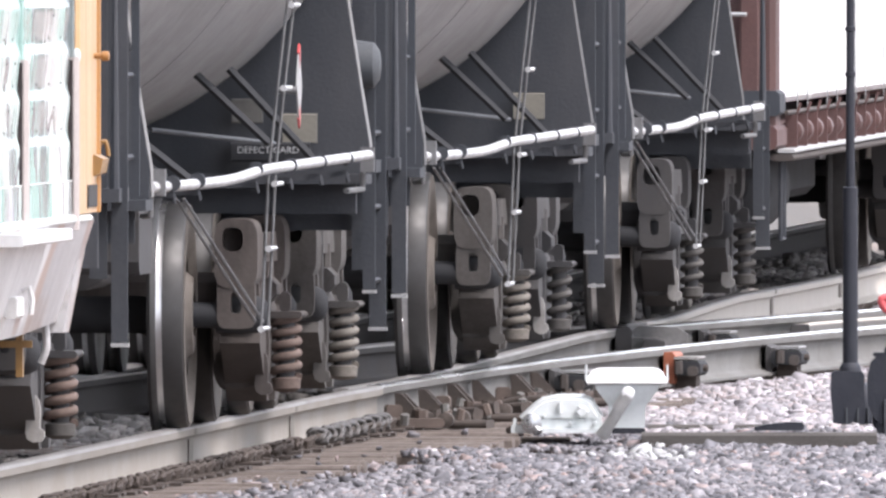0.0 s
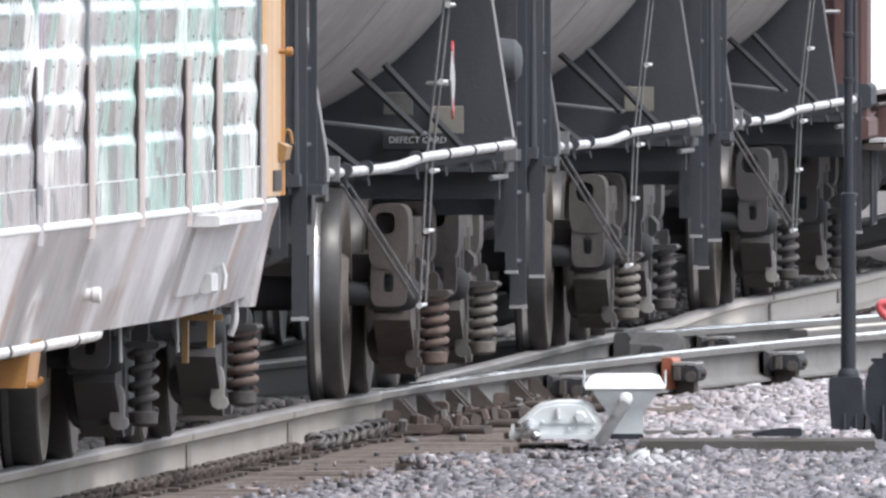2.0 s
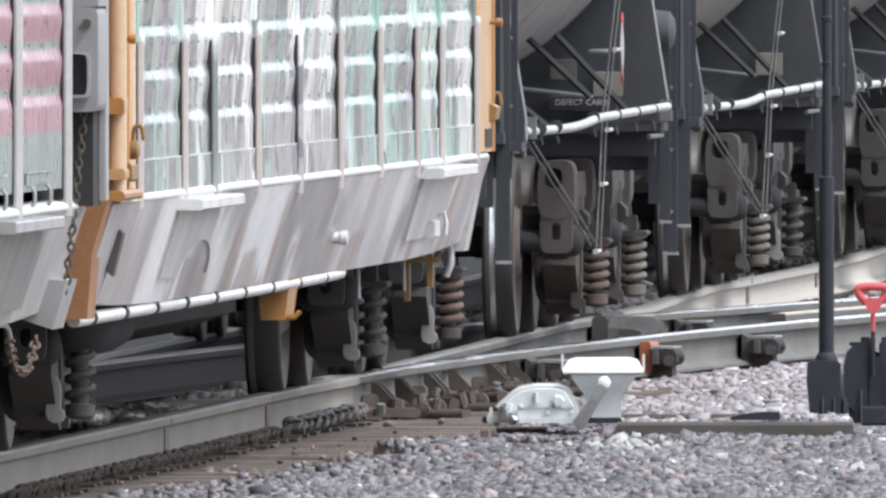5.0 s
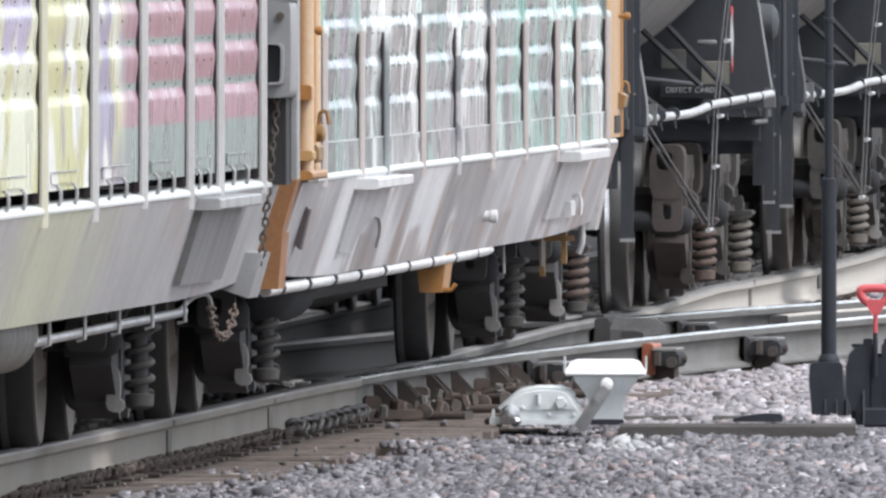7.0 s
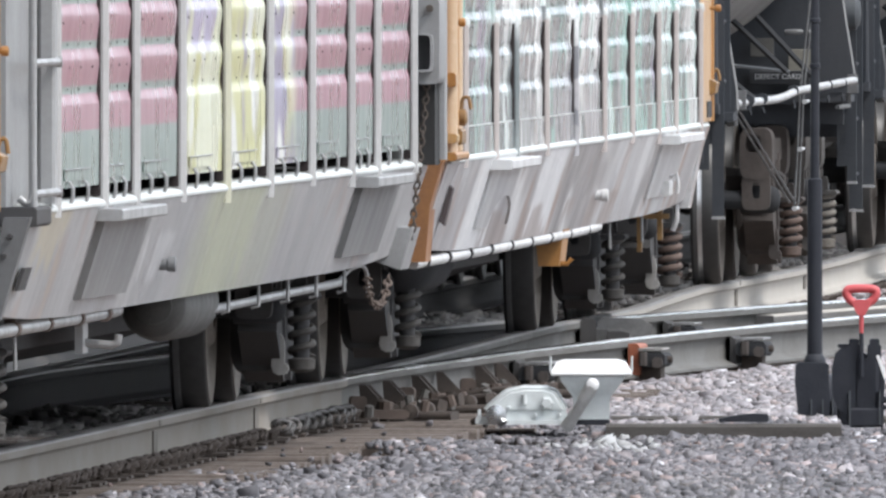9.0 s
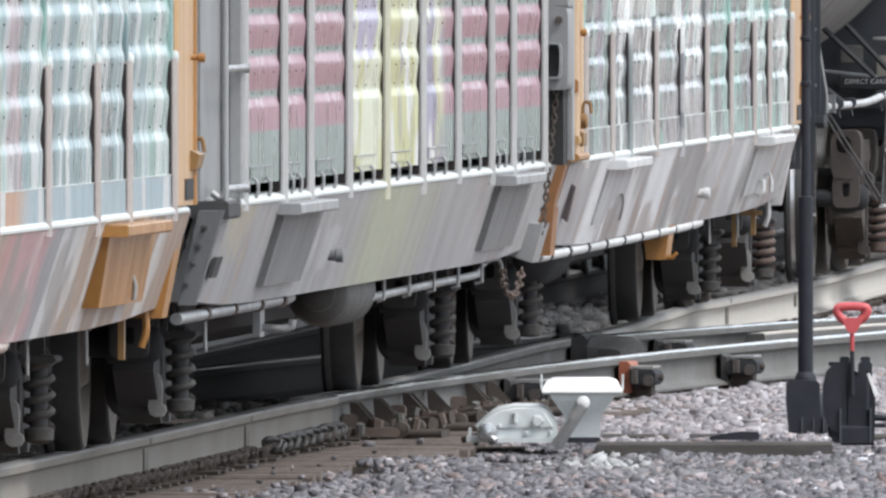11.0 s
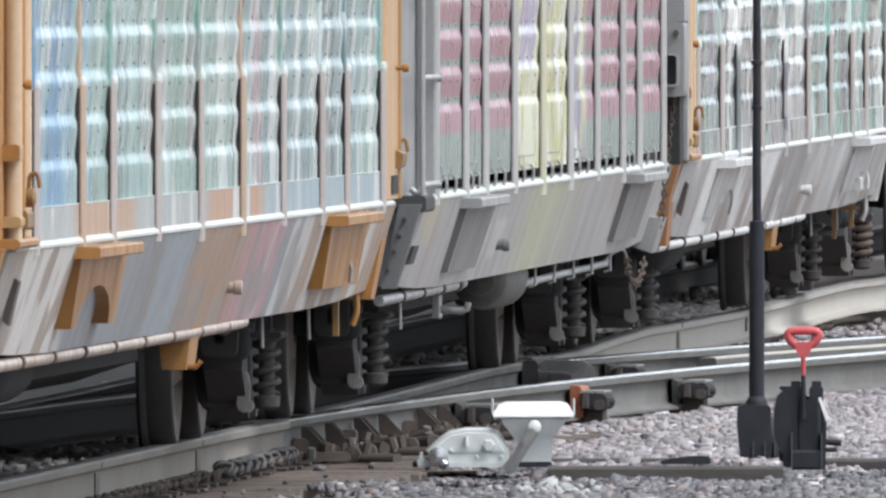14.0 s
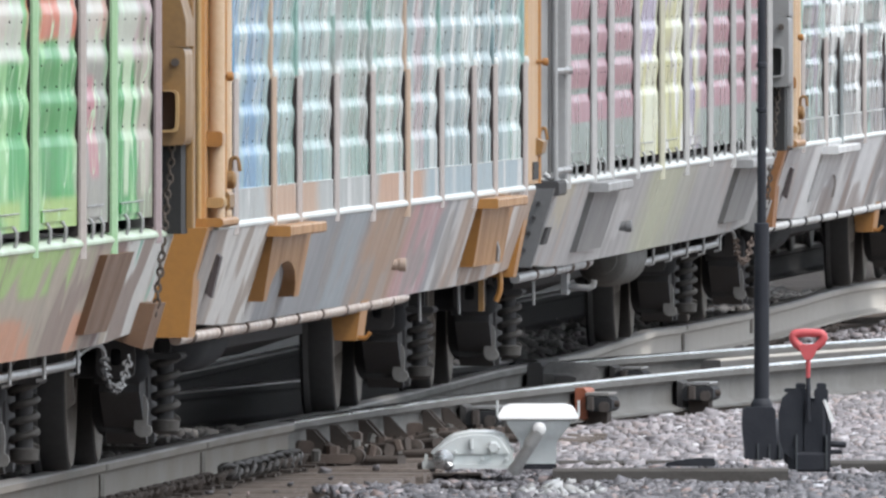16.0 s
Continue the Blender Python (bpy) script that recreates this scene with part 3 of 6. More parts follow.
def tank_car(y, index):
    """A grey tank on black underframe, with white side pipe, ladders, steps and braces. 18 m over couplers."""
    car = car_root("tank_car", y, 7.0, "grey tank car on black underframe with white side pipe", "tank car", "tank cars")
    shell = Mesh()
    prof = [(-8.0, .25), (-7.92, .75), (-7.75, 1.12), (-7.5, 1.38), (-7.2, 1.52)] + [(-6.8 + 13.6 * i / 14, TANK_R) for i in range(15)]
    prof += [(7.2, 1.52), (7.5, 1.38), (7.75, 1.12), (7.92, .75), (8.0, .25)]
    shell.lathe(prof, "y", (0, 0, TANK_Z), 220)
    part("tank_shell", shell, TANK_GREY, car)
    for yy in (1.6,):
        bands = Mesh().lathe([(yy - .03, TANK_R - .01), (yy - .03, TANK_R + .003), (yy + .03, TANK_R + .003), (yy + .03, TANK_R - .01)], "y", (0, 0, TANK_Z), 160)
        part("weld_seam", bands, TANK_GREY, car)
    dome = Mesh().lathe([(TANK_Z + TANK_R - .08, .45), (TANK_Z + TANK_R + .28, .45), (TANK_Z + TANK_R + .34, .38), (TANK_Z + TANK_R + .36, .1)], "z", (0, 0, 0), 28)
    part("manway", dome, TANK_GREY, car)
    sill = Mesh().box(-.33, .33, -8.4, 8.4, .72, 1.12, .03)
    part("centre_sill", sill, STEEL_BLACK, car)
    under = Mesh()
    under.box(-.5, .55, -2.6, -1.4, .62, .98, .05).box(-.3, .9, 1.8, 2.6, .66, 1.0, .05)
    under.lathe([(-.6, .1), (-.55, .2), (.55, .2), (.6, .1)], "y", (.55, 3.6, .78), 20)
    under.tube([(.4, -6, .62), (.4, 5.5, .6)], .025).tube([(-.5, -6, .62), (-.5, 5.5, .6)], .025)
    part("brake_rigging", under, TRUCK_DARK, car)
    # bolster webs that carry the shell at both ends, with a pale edge flange
    for s in (-1, 1):
        web = Mesh()
        for q in (-1, 1):
            thin = .94 if (index == 2 and s > 0) else 1.0
            prof = [(q * .2, 1.0), (q * 1.50, 1.02), (q * 1.505, 1.12), (q * 1.40, 1.78), (q * 1.34, 2.1), (q * 1.0, 2.3), (q * .2, 1.2)]
            prof = [(x * thin, z) for x, z in prof]
            web.prism(prof if q > 0 else prof[::-1], "y", s * 7.05 - .015, s * 7.05 + .015)
            fl = Mesh().tube([(q * x * thin, s * 7.05, z) for x, z in ((1.51, 1.03), (1.505, 1.14), (1.46, 1.42), (1.405, 1.78), (1.345, 2.1))], .010, 6)
            part("web_flange", fl, MID_GREY if index == 0 else DARK_GREY, car)
        web.box(-1.5, 1.5, s * 7.05 - .2, s * 7.05 + .2, .98, 1.02)
        web.box(-1.45, 1.45, *sorted((s * 7.05 - .05, s * 7.05 + s * .03)), .86, .98)
        part("bolster_web", web, STEEL_BLACK, car)
        # end platform and its sill
        pf = Mesh().box(-1.48, 1.48, *sorted((s * 7.9, s * 8.45)), 1.02, 1.07).box(-1.40, 1.40, *sorted((s * 8.38, s * 8.45)), .78, 1.02)
        part("end_platform", pf, STEEL_BLACK, car)
        coupler(car, s * 8.4, s)
        # hand rail hoops of the end
        rail = Mesh()
        rail.tube([(-1.46, s * 8.4, 1.07), (-1.46, s * 8.4, 2.05), (1.46, s * 8.4, 2.05), (1.46, s * 8.4, 1.07)], .018)
        part("end_rail", rail, STEEL_BLACK, car)
        # corner ladders with long hanging stiles and white-tipped steps
        for q in (-1, 1):
            for dy, zb, w in ((7.50, .53, .05), (8.28, .37, .07)) if s > 0 else ((8.28, .49, .06), (7.6, 1.02, .03)):
                st = Mesh().box(*sorted((q * (1.50 - w), q * 1.50)), s * dy - .012, s * dy + .012, zb + .02, 1.1 if index == 2 and s > 0 else 3.0)
                if dy > 8 and not (index == 2 and s > 0):
                    st.box(*sorted((q * 1.36, q * 1.425)), s * dy - .01, s * dy + .01, zb + .25, 1.9)
                part("ladder_stile", st, STEEL_BLACK, car)
                if zb < 1:
                    part("step_tip", Mesh().box(*sorted((q * (1.498 - w), q * 1.504)), s * dy - .03, s * dy + .03, zb + .002, zb + .016), POST_GREY, car)
            for i in range(8 if not (index == 2 and s > 0) else 2):
                zz = (.58 if s > 0 else 1.18) + .3 * i
                part("rung", rung_mesh(), None, car, at=Matrix.Translation((q * 1.47, s * 7.92, zz)))
            # bracket that ends the side pipe
            br = Mesh().box(*sorted((q * 1.485, q * 1.54)), *sorted((s * 6.72 - .02, s * 6.72 + .03)), 1.03, 1.13).tube([(q * 1.49, s * 6.8, 1.04), (q * 1.49, s * 6.8, .96), (q * 1.44, s * 6.5, .955)], .012, 6)
            part("pipe_bracket", br, DARK_GREY, car)
    # white side pipes, slightly bent, with their clamps
    for q in (-1, 1):
        pts = [(q * 1.50, -7.0, 1.065), (q * 1.505, -6.4, 1.062), (q * 1.515, -5.0, 1.060), (q * 1.53, -3.4, 1.060), (q * 1.535, -2.2, 1.068), (q * 1.53, -.9, 1.083), (q * 1.527, 0, 1.089), (q * 1.53, .9, 1.090), (q * 1.53, 3.0, 1.094), (q * 1.53, 6.5, 1.10)]
        part("side_pipe", Mesh().tube(smooth_line(pts, 5), .0205, 12), PIPE_WHITE, car)
        for yy in (-6.1, -4.6, -1.0, 1.2, 3.2, 5.0):
            cl = Mesh().lathe([(-.02, .03), (.02, .03)], "y", (q * 1.527, yy, 1.072 if yy < -2 else 1.092), 12).box(*sorted((q * 1.25, q * 1.53)), yy - .01, yy + .01, 1.02, 1.045)
            cl.tube([(q * 1.527, yy, 1.04), (q * 1.535, yy, 1.0)], .009, 6)
            part("pipe_clamp", cl, STEEL_BLACK, car)
        # diagonal braces from the shell to the side
        for yy, xa, za, xb, zb in ((-4.9, .98, 1.43, 1.46, 1.05), (-3.6, .98, 1.43, 1.46, 1.05), (4.3, .97, 1.435, 1.26, 1.16), (4.5, 1.09, 1.455, 1.44, 1.08)):
            w = Mesh()
            for dy in (-.05, .05):
                w.tube([(q * xa, yy + dy, za), (q * xb, yy + dy, zb)], .014, 4)
            part("brace", w, BRACE_BLACK, car)
        part("side_bar", Mesh().tube([(q * .80, 4.1, 1.215), (q * 1.24, 5.0, 1.155)], .010, 8), SLATE, car)
        beam = Mesh().tube([(q * 1.05, -6.0, 1.34), (q * 1.25, -4.2, 1.02)], .018, 6)
        part("side_strut", beam, STEEL_BLACK, car)
        # mid ladder that follows the shell, held out by two rods at its foot
        for dy in (-.22, .22):
            pts = [(q * 1.50, dy, .46), (q * 1.515, dy, .75), (q * 1.53, dy, 1.08), (q * 1.57, dy, 1.45), (q * 1.61, dy, 1.80), (q * 1.65, dy, 2.6), (q * 1.55, dy, 3.3), (q * 1.1, dy, 4.0)]
            part("mid_ladder_stile", Mesh().tube(pts, .0062, 6), DULL_STEEL, car)
        for zz in (.47, .78, 1.03, 1.40, 1.72, 2.05, 2.4, 2.75):
            xx = 1.50 + (zz - .46) * .095 if zz < 2 else 1.645 - (zz - 2) * .02
            part("mid_rung", Mesh().tube([(q * xx, -.22, zz), (q * xx, .22, zz)], .009, 6).lathe([(-.02, .013), (.02, .013)], "y", (q * xx, -.235, zz), 8), PIPE_WHITE, car)
        rods = Mesh()
        for dx in (0, .03):
            rods.tube([(q * (1.22 + dx), -1.0, .98), (q * (1.47 + dx), -.1, .50)], .0065, 6)
        part("ladder_rod", rods, DULL_STEEL, car)
        # diamond placard, standing along the side
        if index == 0:
            pl = Mesh().prism([(1.62, 1.24), (1.78, 1.40), (1.62, 1.56), (1.46, 1.40)], "x", *sorted((q * 1.535, q * 1.541)))
            part("placard", pl, POST_GREY, car, "red and white diamond placard")
            for za, zb, zc in ((1.235, 1.27, 1.32), (1.565, 1.53, 1.47)):
                part("placard_edge", Mesh().prism([(1.62, za), (1.66, zb), (1.62, zc), (1.58, zb)], "x", *sorted((q * 1.534, q * 1.543))), REFLECT_RED, car, "red placard corner")
    # card holders and lettering on the end web
    if index < 2:
        part("card_holder", Mesh().box(1.155, 1.295, 6.96, 6.985, 1.145, 1.265, .004), TAN_CARD, car, "tan card holder plate")
    if index == 0:
        part("card_holder", Mesh().box(.95, 1.075, 6.94, 6.965, 1.225, 1.325, .004), RESERVOIR, car, "dim grey card holder plate")
        part("card_box", Mesh().box(.95, 1.27, 6.90, 7.0, 1.07, 1.15, .008), BRACE_BLACK, car)
        part("lettering", card_text(), None, car, "small white DEFECT CARD lettering", Matrix.Translation((1.10, 6.893, 1.105)) @ pose(0, 0, 0, 90, 0, 0) @ Matrix.Scale(.84, 4))
        # hand brake gear
        hb = Mesh().lathe([(1.34, .03), (1.36, .095), (1.44, .10), (1.50, .092), (1.525, .06), (1.53, .02)], "x", (0, 7.4, 1.46), 24)
        part("brake_cylinder", hb, SLATE, car, "slate-grey rounded brake cylinder")
        part("brake_bracket", Mesh().box(1.2, 1.38, 7.3, 7.5, 1.36, 1.42).tube([(1.3, 7.4, 1.4), (1.2, 7.4, 1.06)], .03), STEEL_BLACK, car)
        part("valve_cap", Mesh().lathe([(1.14, .010), (1.15, .014), (1.23, .015), (1.24, .008)], "x", (0, 6.8, 1.36), 12), DARK_GREY, car)
    truck(car, -6.67, .457, ("dark", "tan", "dark")[index], "rust" if index == 0 else None, trail=.15)
    truck(car, 7.3, .457, ("rust", "tan", "dark")[index], trail=.15)
    return car


@lru_cache(None)
def rung_mesh():
    return Mesh().tube([(0, -.36, 0), (0, .36, 0)], .012, 6).data("rung", STEEL_BLACK)


@lru_cache(None)
def card_text():
    return lettering("DEFECT CARD", .046, PIPE_WHITE, "lettering")


def smooth_line(pts, k):
    """Catmull-Rom through the points, k steps a span."""
    P = [Vector(p) for p in pts]
    out = []
    for i in range(len(P) - 1):
        a, b, c, d = P[max(i - 1, 0)], P[i], P[i + 1], P[min(i + 2, len(P) - 1)]
        for j in range(k):
            t = j / k
            out.append(0.5 * ((2 * b) + (c - a) * t + (2 * a - 5 * b + 4 * c - d) * t * t + (3 * b - a - 3 * c + d) * t ** 3))
    return out + [P[-1]]

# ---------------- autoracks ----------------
POST_GAP_SHADE = worn("post_gap_shade", (0.034, 0.028, 0.029), (0.06, 0.048, 0.046), 0.8, 0.0, 4.0, 0.5, gloss=0.15)
PINK_POST = worn("faded_pinkish_post_paint", (0.44, 0.40, 0.385), (0.30, 0.255, 0.24), 0.42, 0.0, 4.0, 0.5, (1, 1, 0.25), 40, 0.12)
PALE_POST = worn("pale_grey_post_paint", (0.43, 0.43, 0.43), (0.28, 0.27, 0.265), 0.42, 0.0, 4.0, 0.5, (1, 1, 0.25), 40, 0.12)
YELLOW_POST = worn("faint_yellow_post_paint", (0.50, 0.50, 0.37), (0.40, 0.38, 0.36), 0.42, 0.0, 4.0, 0.5, (1, 1, 0.4), 40, 0.12)
RESERVOIR = worn("dusty_grey_tank_paint", (0.10, 0.098, 0.093), (0.062, 0.06, 0.057), 0.6, 0.0, 6.0, 0.6)
GREEN_POST = worn("pale_green_oversprayed_post", (.36, .52, .34), (.20, .42, .20), 0.42, 0.0, 2.2, 0.6, (1, 1, 0.4), 40, 0.12)
MAUVE_POST = worn("dusty_mauve_post_paint", (.33, .265, .275), (.24, .19, .19), 0.45, 0.0, 3.0, 0.5, (1, 1, 0.3), 40, 0.12)
GREEN_SILL = worn("green_oversprayed_sill_paint", (.45, .56, .43), (.33, .34, .27), 0.42, 0.0, 1.6, 0.6, (1, 1.2, 1), 40, 0.1)
PANEL_BROWN = worn("dark_brown_panel_paint", (.17, .095, .055), (.11, .065, .045), 0.5, 0.0, 3.0, 0.6, (1, 1.4, 0.4), 40, 0.15)
RUST_FOOT = worn("rusty_orange_foot_paint", (0.30, 0.135, 0.05), (0.15, 0.075, 0.045), 0.6, 0.0, 5.0, 0.6)
BAYS = [-11.25, -8.55, -6.7, -3.9, -1.08, 1.74, 4.58, 7.38, 9.26, 12.0]
PITCH, SIDE = 0.163, 1.50
PANEL_TOP = 5.2


@lru_cache(None)
def ribs(z0, z1, flat=.13):
    """Outline of a sheet with soft horizontal ribs: a short slope that faces up, a long one that faces down."""
    prof, z = [(SIDE - .002, z0), (SIDE - .001, z0 + .09)], z0 + flat
    while z < z1 - PITCH:
        for k in range(16):
            u = k / 16
            w = .5 * u / .29 if u < .29 else .5 + .5 * (u - .29) / .71
            prof.append((SIDE - .0047 * (1 - math.cos(2 * math.pi * w)), z + PITCH * u))
        z += PITCH
    return prof + [(SIDE, z1)]


def autorack(y, index, paint, skirt_paint, orange, strip_paint=None):
    label = ("covered auto rack with ribbed spray-painted panels and orange ends" if orange
             else "covered auto rack with ribbed spray-painted panels and grey ends")
    car = car_root("autorack", y, 9.75, label, "auto rack", "auto racks")
    L0, L1 = -13.0, 13.2
    part("under_gear", Mesh().prism([(-.85, .60), (-.85, .36), (-.6, .27), (.45, .27), (.72, .36), (.72, .60)], "y", -7.9, 7.9), TRUCK_DARK, car)
    part("deck", Mesh().box(-1.38, 1.38, L0 + .1, L1 - .1, .80, .96, .02), TRUCK_DARK, car)
    part("centre_sill", Mesh().box(-.35, .35, L0 - .1, L1 + .1, .58, .82, .02), TRUCK_DARK, car)
    part("roof", Mesh().prism([(-1.5, 5.2), (1.5, 5.2), (1.5, 5.32), (.9, 5.66), (-.9, 5.66), (-1.5, 5.32)], "y", L0 + .3, L1 - .3), POST_GREY, car)
    for s in (-1, 1):
        coupler(car, L1 if s > 0 else L0, s)
        ye = L1 - .25 if s > 0 else L0 + .25
        part("end_door", Mesh().box(-1.35, 1.35, ye - .05, ye + .05, 1.0, 5.2), DARK_GREY, car)
    for q in (-1, 1):
        mir = Matrix.Identity(4) if q > 0 else MIRROR
        bays = list(zip(BAYS[:-1], BAYS[1:]))
        zb = 1.115 if orange else 1.05
        for a, b in bays:
            me = Mesh().sheet(ribs(zb, PANEL_TOP, .13 if orange else .13 + PITCH), a + .02, b - .02, .012).data("side_panel", paint, 60)
            part("side_panel", me, paint, car, at=mir)
            if orange:
                part("kick_panel", Mesh().box(SIDE - .02, SIDE + .006, a + .06, b - .06, .985, 1.118), strip_paint or paint, car, at=mir)
                part("kick_edge", Mesh().box(SIDE - .01, SIDE + .0075, a + .06, b - .06, 1.1185, 1.1225), SILL_PALE, car, at=mir)
            else:
                # hanging hooks over the open slot
                for u in (.3, .62):
                    yy = a + (b - a) * u
                    part("hook", Mesh().tube([(SIDE + .006, yy, 1.072), (SIDE + .02, yy, 1.05), (SIDE + .02, yy, 1.02), (SIDE + .012, yy, .995)], .0078, 6), POST_GREY, car, at=mir)
                part("hook_plate", Mesh().box(SIDE + .001, SIDE + .006, a + (b - a) * .22, a + (b - a) * .70, 1.075, 1.115), paint, car, at=mir)
                part("hook_bar", Mesh().tube([(SIDE + .009, a + (b - a) * .20, 1.117), (SIDE + .009, a + (b - a) * .72, 1.117)], .0028, 6), POST_GREY, car, at=mir)
        for i, yy in enumerate(BAYS):
            post = Mesh()
            own = RUST_POST if (index, i) in ((2, 1), (2, 5)) else YELLOW_POST if (index, i) == (1, 4) else (PINK_POST, PALE_POST, PINK_POST, PALE_POST)[index]
            if index == 3:
                own = PINK_POST if i == 7 else MAUVE_POST if i == 9 else GREEN_POST
            if (index, i) in ((0, 2), (0, 4)):
                own = paint
            if orange:
                post.box(SIDE - .03, SIDE + .027, yy - .045, yy + .045, .925 if i % 3 else .945, 1.56, .014)
                cap = Mesh().lathe([(1.545, .015), (1.552, .018), (1.575, .018), (1.59, .010)], "z", (SIDE + .015, yy, 0), 10)
                part("post_cap", cap, SILL_PALE, car, at=mir)
                part("panel_seam", Mesh().box(SIDE - .03, SIDE + .010, yy - .03, yy + .03, 1.56, PANEL_TOP, .006), own if (index, i) in ((2, 1), (2, 5)) else paint, car, at=mir)
            else:
                post.box(SIDE - .03, SIDE + .030, yy - .045, yy + .045, .955 if own is paint else .925 if i % 3 else .95, PANEL_TOP, .018)
            part("side_post", post, own, car, at=mir)
            # dark strip stands in for the shadow gap between post and panel
            part("gap_shade_strip", Mesh().box(SIDE - .03, SIDE + (.007 if orange else .003), yy - .075, yy - .047, 1.01, 1.55 if orange else PANEL_TOP), POST_GAP_SHADE, car, at=mir)
            if i < len(BAYS) - 1:
                bolts = Mesh()
                for k in range(0 if orange else 1, 6):
                    for zz, deep in ((zb + .13 + PITCH * (k + .34) + .006, .0094), (zb + .13 + PITCH * (k + .86), .0012)):
                        if deep < .005 and (k + i) % 3 == 0:
                            continue
                        for u in (.10, .34, .58, .82) if deep > .005 or k % 2 else (.22, .64):
                            yb = yy + (BAYS[i + 1] - yy) * u
                            bolts.lathe([(SIDE - deep - .006, .0058), (SIDE - deep + .004, .0048)], "x", (0, yb, zz), 6)
                tagged(part("bolt", bolts, TRUCK_DARK, car, at=mir), kind="stuff")
        # rounded sill shelf between the posts and the inclined skirt under it
        shelf = Mesh().prism([(SIDE - .08, .968), (SIDE + .014, .968), (SIDE + .022, .974), (SIDE + .022, .984), (SIDE + .012, .996), (SIDE - .012, 1.004), (SIDE - .05, 1.008), (SIDE - .08, 1.008)], "y", L0 + .5, L1 - .35)
        part("sill_shelf", shelf, GREEN_SILL if index == 3 else SILL_PALE, car, at=mir)
        n = 12
        ys = [L0 + .15 + (L1 - L0 - .35) * i / n for i in range(n + 1)]
        sk = Mesh()
        v, f = [], []
        for i, yy in enumerate(ys):
            zbot = .568 + (.045 if i in (0, n) else .012 if i in (1, n - 1) else 0)
            xb = 1.512 - (.955 - zbot) * .33
            v += [(1.517, yy, .972), (xb, yy, zbot), (xb - .09, yy, zbot), (1.42, yy, .972)]
        for i in range(n):
            for k in range(4):
                f.append((4 * i + k, 4 * i + (k + 1) % 4, 4 * i + 4 + (k + 1) % 4, 4 * i + 4 + k))
        f += [(3, 2, 1, 0), tuple(4 * n + k for k in range(4))]
        part("side_skirt", sk.add(v, f), skirt_paint, car, at=mir)
        # two proud jacking panels in the skirt's slope, each with a shelf block
        for (a, b), arched in (((-8.75, -5.95), index in (0, 2)), ((8.6, 10.25) if index == 3 else (7.95, 10.75), False)):
            pan = Mesh()
            def sk_x(z):
                return 1.512 - (.955 - z) * .33
            zt, zl = .93, (.655 if orange else .63)
            upright = index == 2
            out = [(a, zt), (b, zt), (b + .3 if arched and not upright else b - .1, zl)]
            if arched:
                mid, w = ((a + b) / 2 - .05, 1.0) if upright else (b - .75, .95)
                out += [(mid + w * math.cos(t), zl + (.155 if upright else .135) * math.sin(t)) for t in [math.pi * k / 8 for k in range(9)]]
            out += [(a + .1, zl)]
            m = len(out)
            v = [(sk_x(z) + {0: .012, 1: .03, 2: .022 + (.93 - z) * .15, 3: .03}[index], yy, z) for yy, z in out] + [(sk_x(z) - .01, yy, z) for yy, z in out]
            pan.add(v, [tuple(range(m - 1, -1, -1)), tuple(range(m, 2 * m))] + [(i, (i + 1) % m, m + (i + 1) % m, m + i) for i in range(m)])
            part("jacking_panel", pan, {0: JACK_WHITE, 1: JACK_GREY, 2: ORANGE, 3: PANEL_BROWN}[index], car, at=mir)
            if index < 3:
                part("shelf_block", Mesh().box(1.46, 1.60, a - .1, b - .25, .918, .962, .006), {0: JACK_WHITE, 1: POST_GREY, 2: ORANGE}[index], car, at=mir)
        ys0 = {0: 2.64, 1: -3.9, 2: 2.1, 3: 1.0}[index]
        stub = Mesh().lathe([(1.40, .024), (1.455, .024), (1.462, .030), (1.488, .030), (1.492, .02)], "x", (0, ys0, .715), 14)
        part("drain_stub", stub, WHITE_TIP if index == 0 else LINE_RUSTY if index == 2 else DARK_GREY, car, at=mir)
        hk = Mesh().box(1.43, 1.475, 9.4, 9.8, .655, .73, .008).tube([(1.46, 9.85, .745), (1.49, 9.85, .76), (1.50, 9.85, .72), (1.495, 9.85, .665)], .011, 6)
        if orange:
            part("tie_hook", hk, WHITE_TIP if index == 0 else POST_GREY, car, at=mir)
        # brake pipe in clips under the skirt
        if orange:
            pts = [(1.36, L0 + .3, .545), (1.36, -6, .545), (1.365, 0, .548), (1.36, 4.2, .555), (1.30, 4.8, .56)]
            part("train_line", Mesh().tube(smooth_line(pts, 6), .025, 10), WHITE_TIP if index == 0 else LINE_RUSTY, car, at=mir)
            for k in range(9):
                yy = L0 + 1.2 + k * 1.85
                part("pipe_clip", Mesh().lathe([(-.05, .031), (.05, .031)], "y", (1.362, yy, .547), 10).box(1.33, 1.375, yy - .02, yy + .02, .56, .60), PLATE_RUST if index == 2 else TRUCK_DARK, car, at=mir)
            for yy in (6.2, 9.6):
                part("hanger_rod", Mesh().tube([(1.33, yy, .62), (1.335, yy, .43)], .008, 6), MID_GREY, car, at=mir)
            part("reservoir", Mesh().lathe([(-9.3, .05), (-9.2, .14), (-8.95, .165), (-7.6, .165), (-7.3, .14), (-7.2, .05)], "y", (1.12, 0, .53), 20), BRACE_BLACK, car, at=mir)
            hang = Mesh().prism([(1.25, .60), (1.39, .60), (1.365, .405), (1.27, .405)], "y", .4, 1.0).tube([(1.28, .5, .42), (1.40, .5, .415), (1.42, .5, .44)], .012, 6)
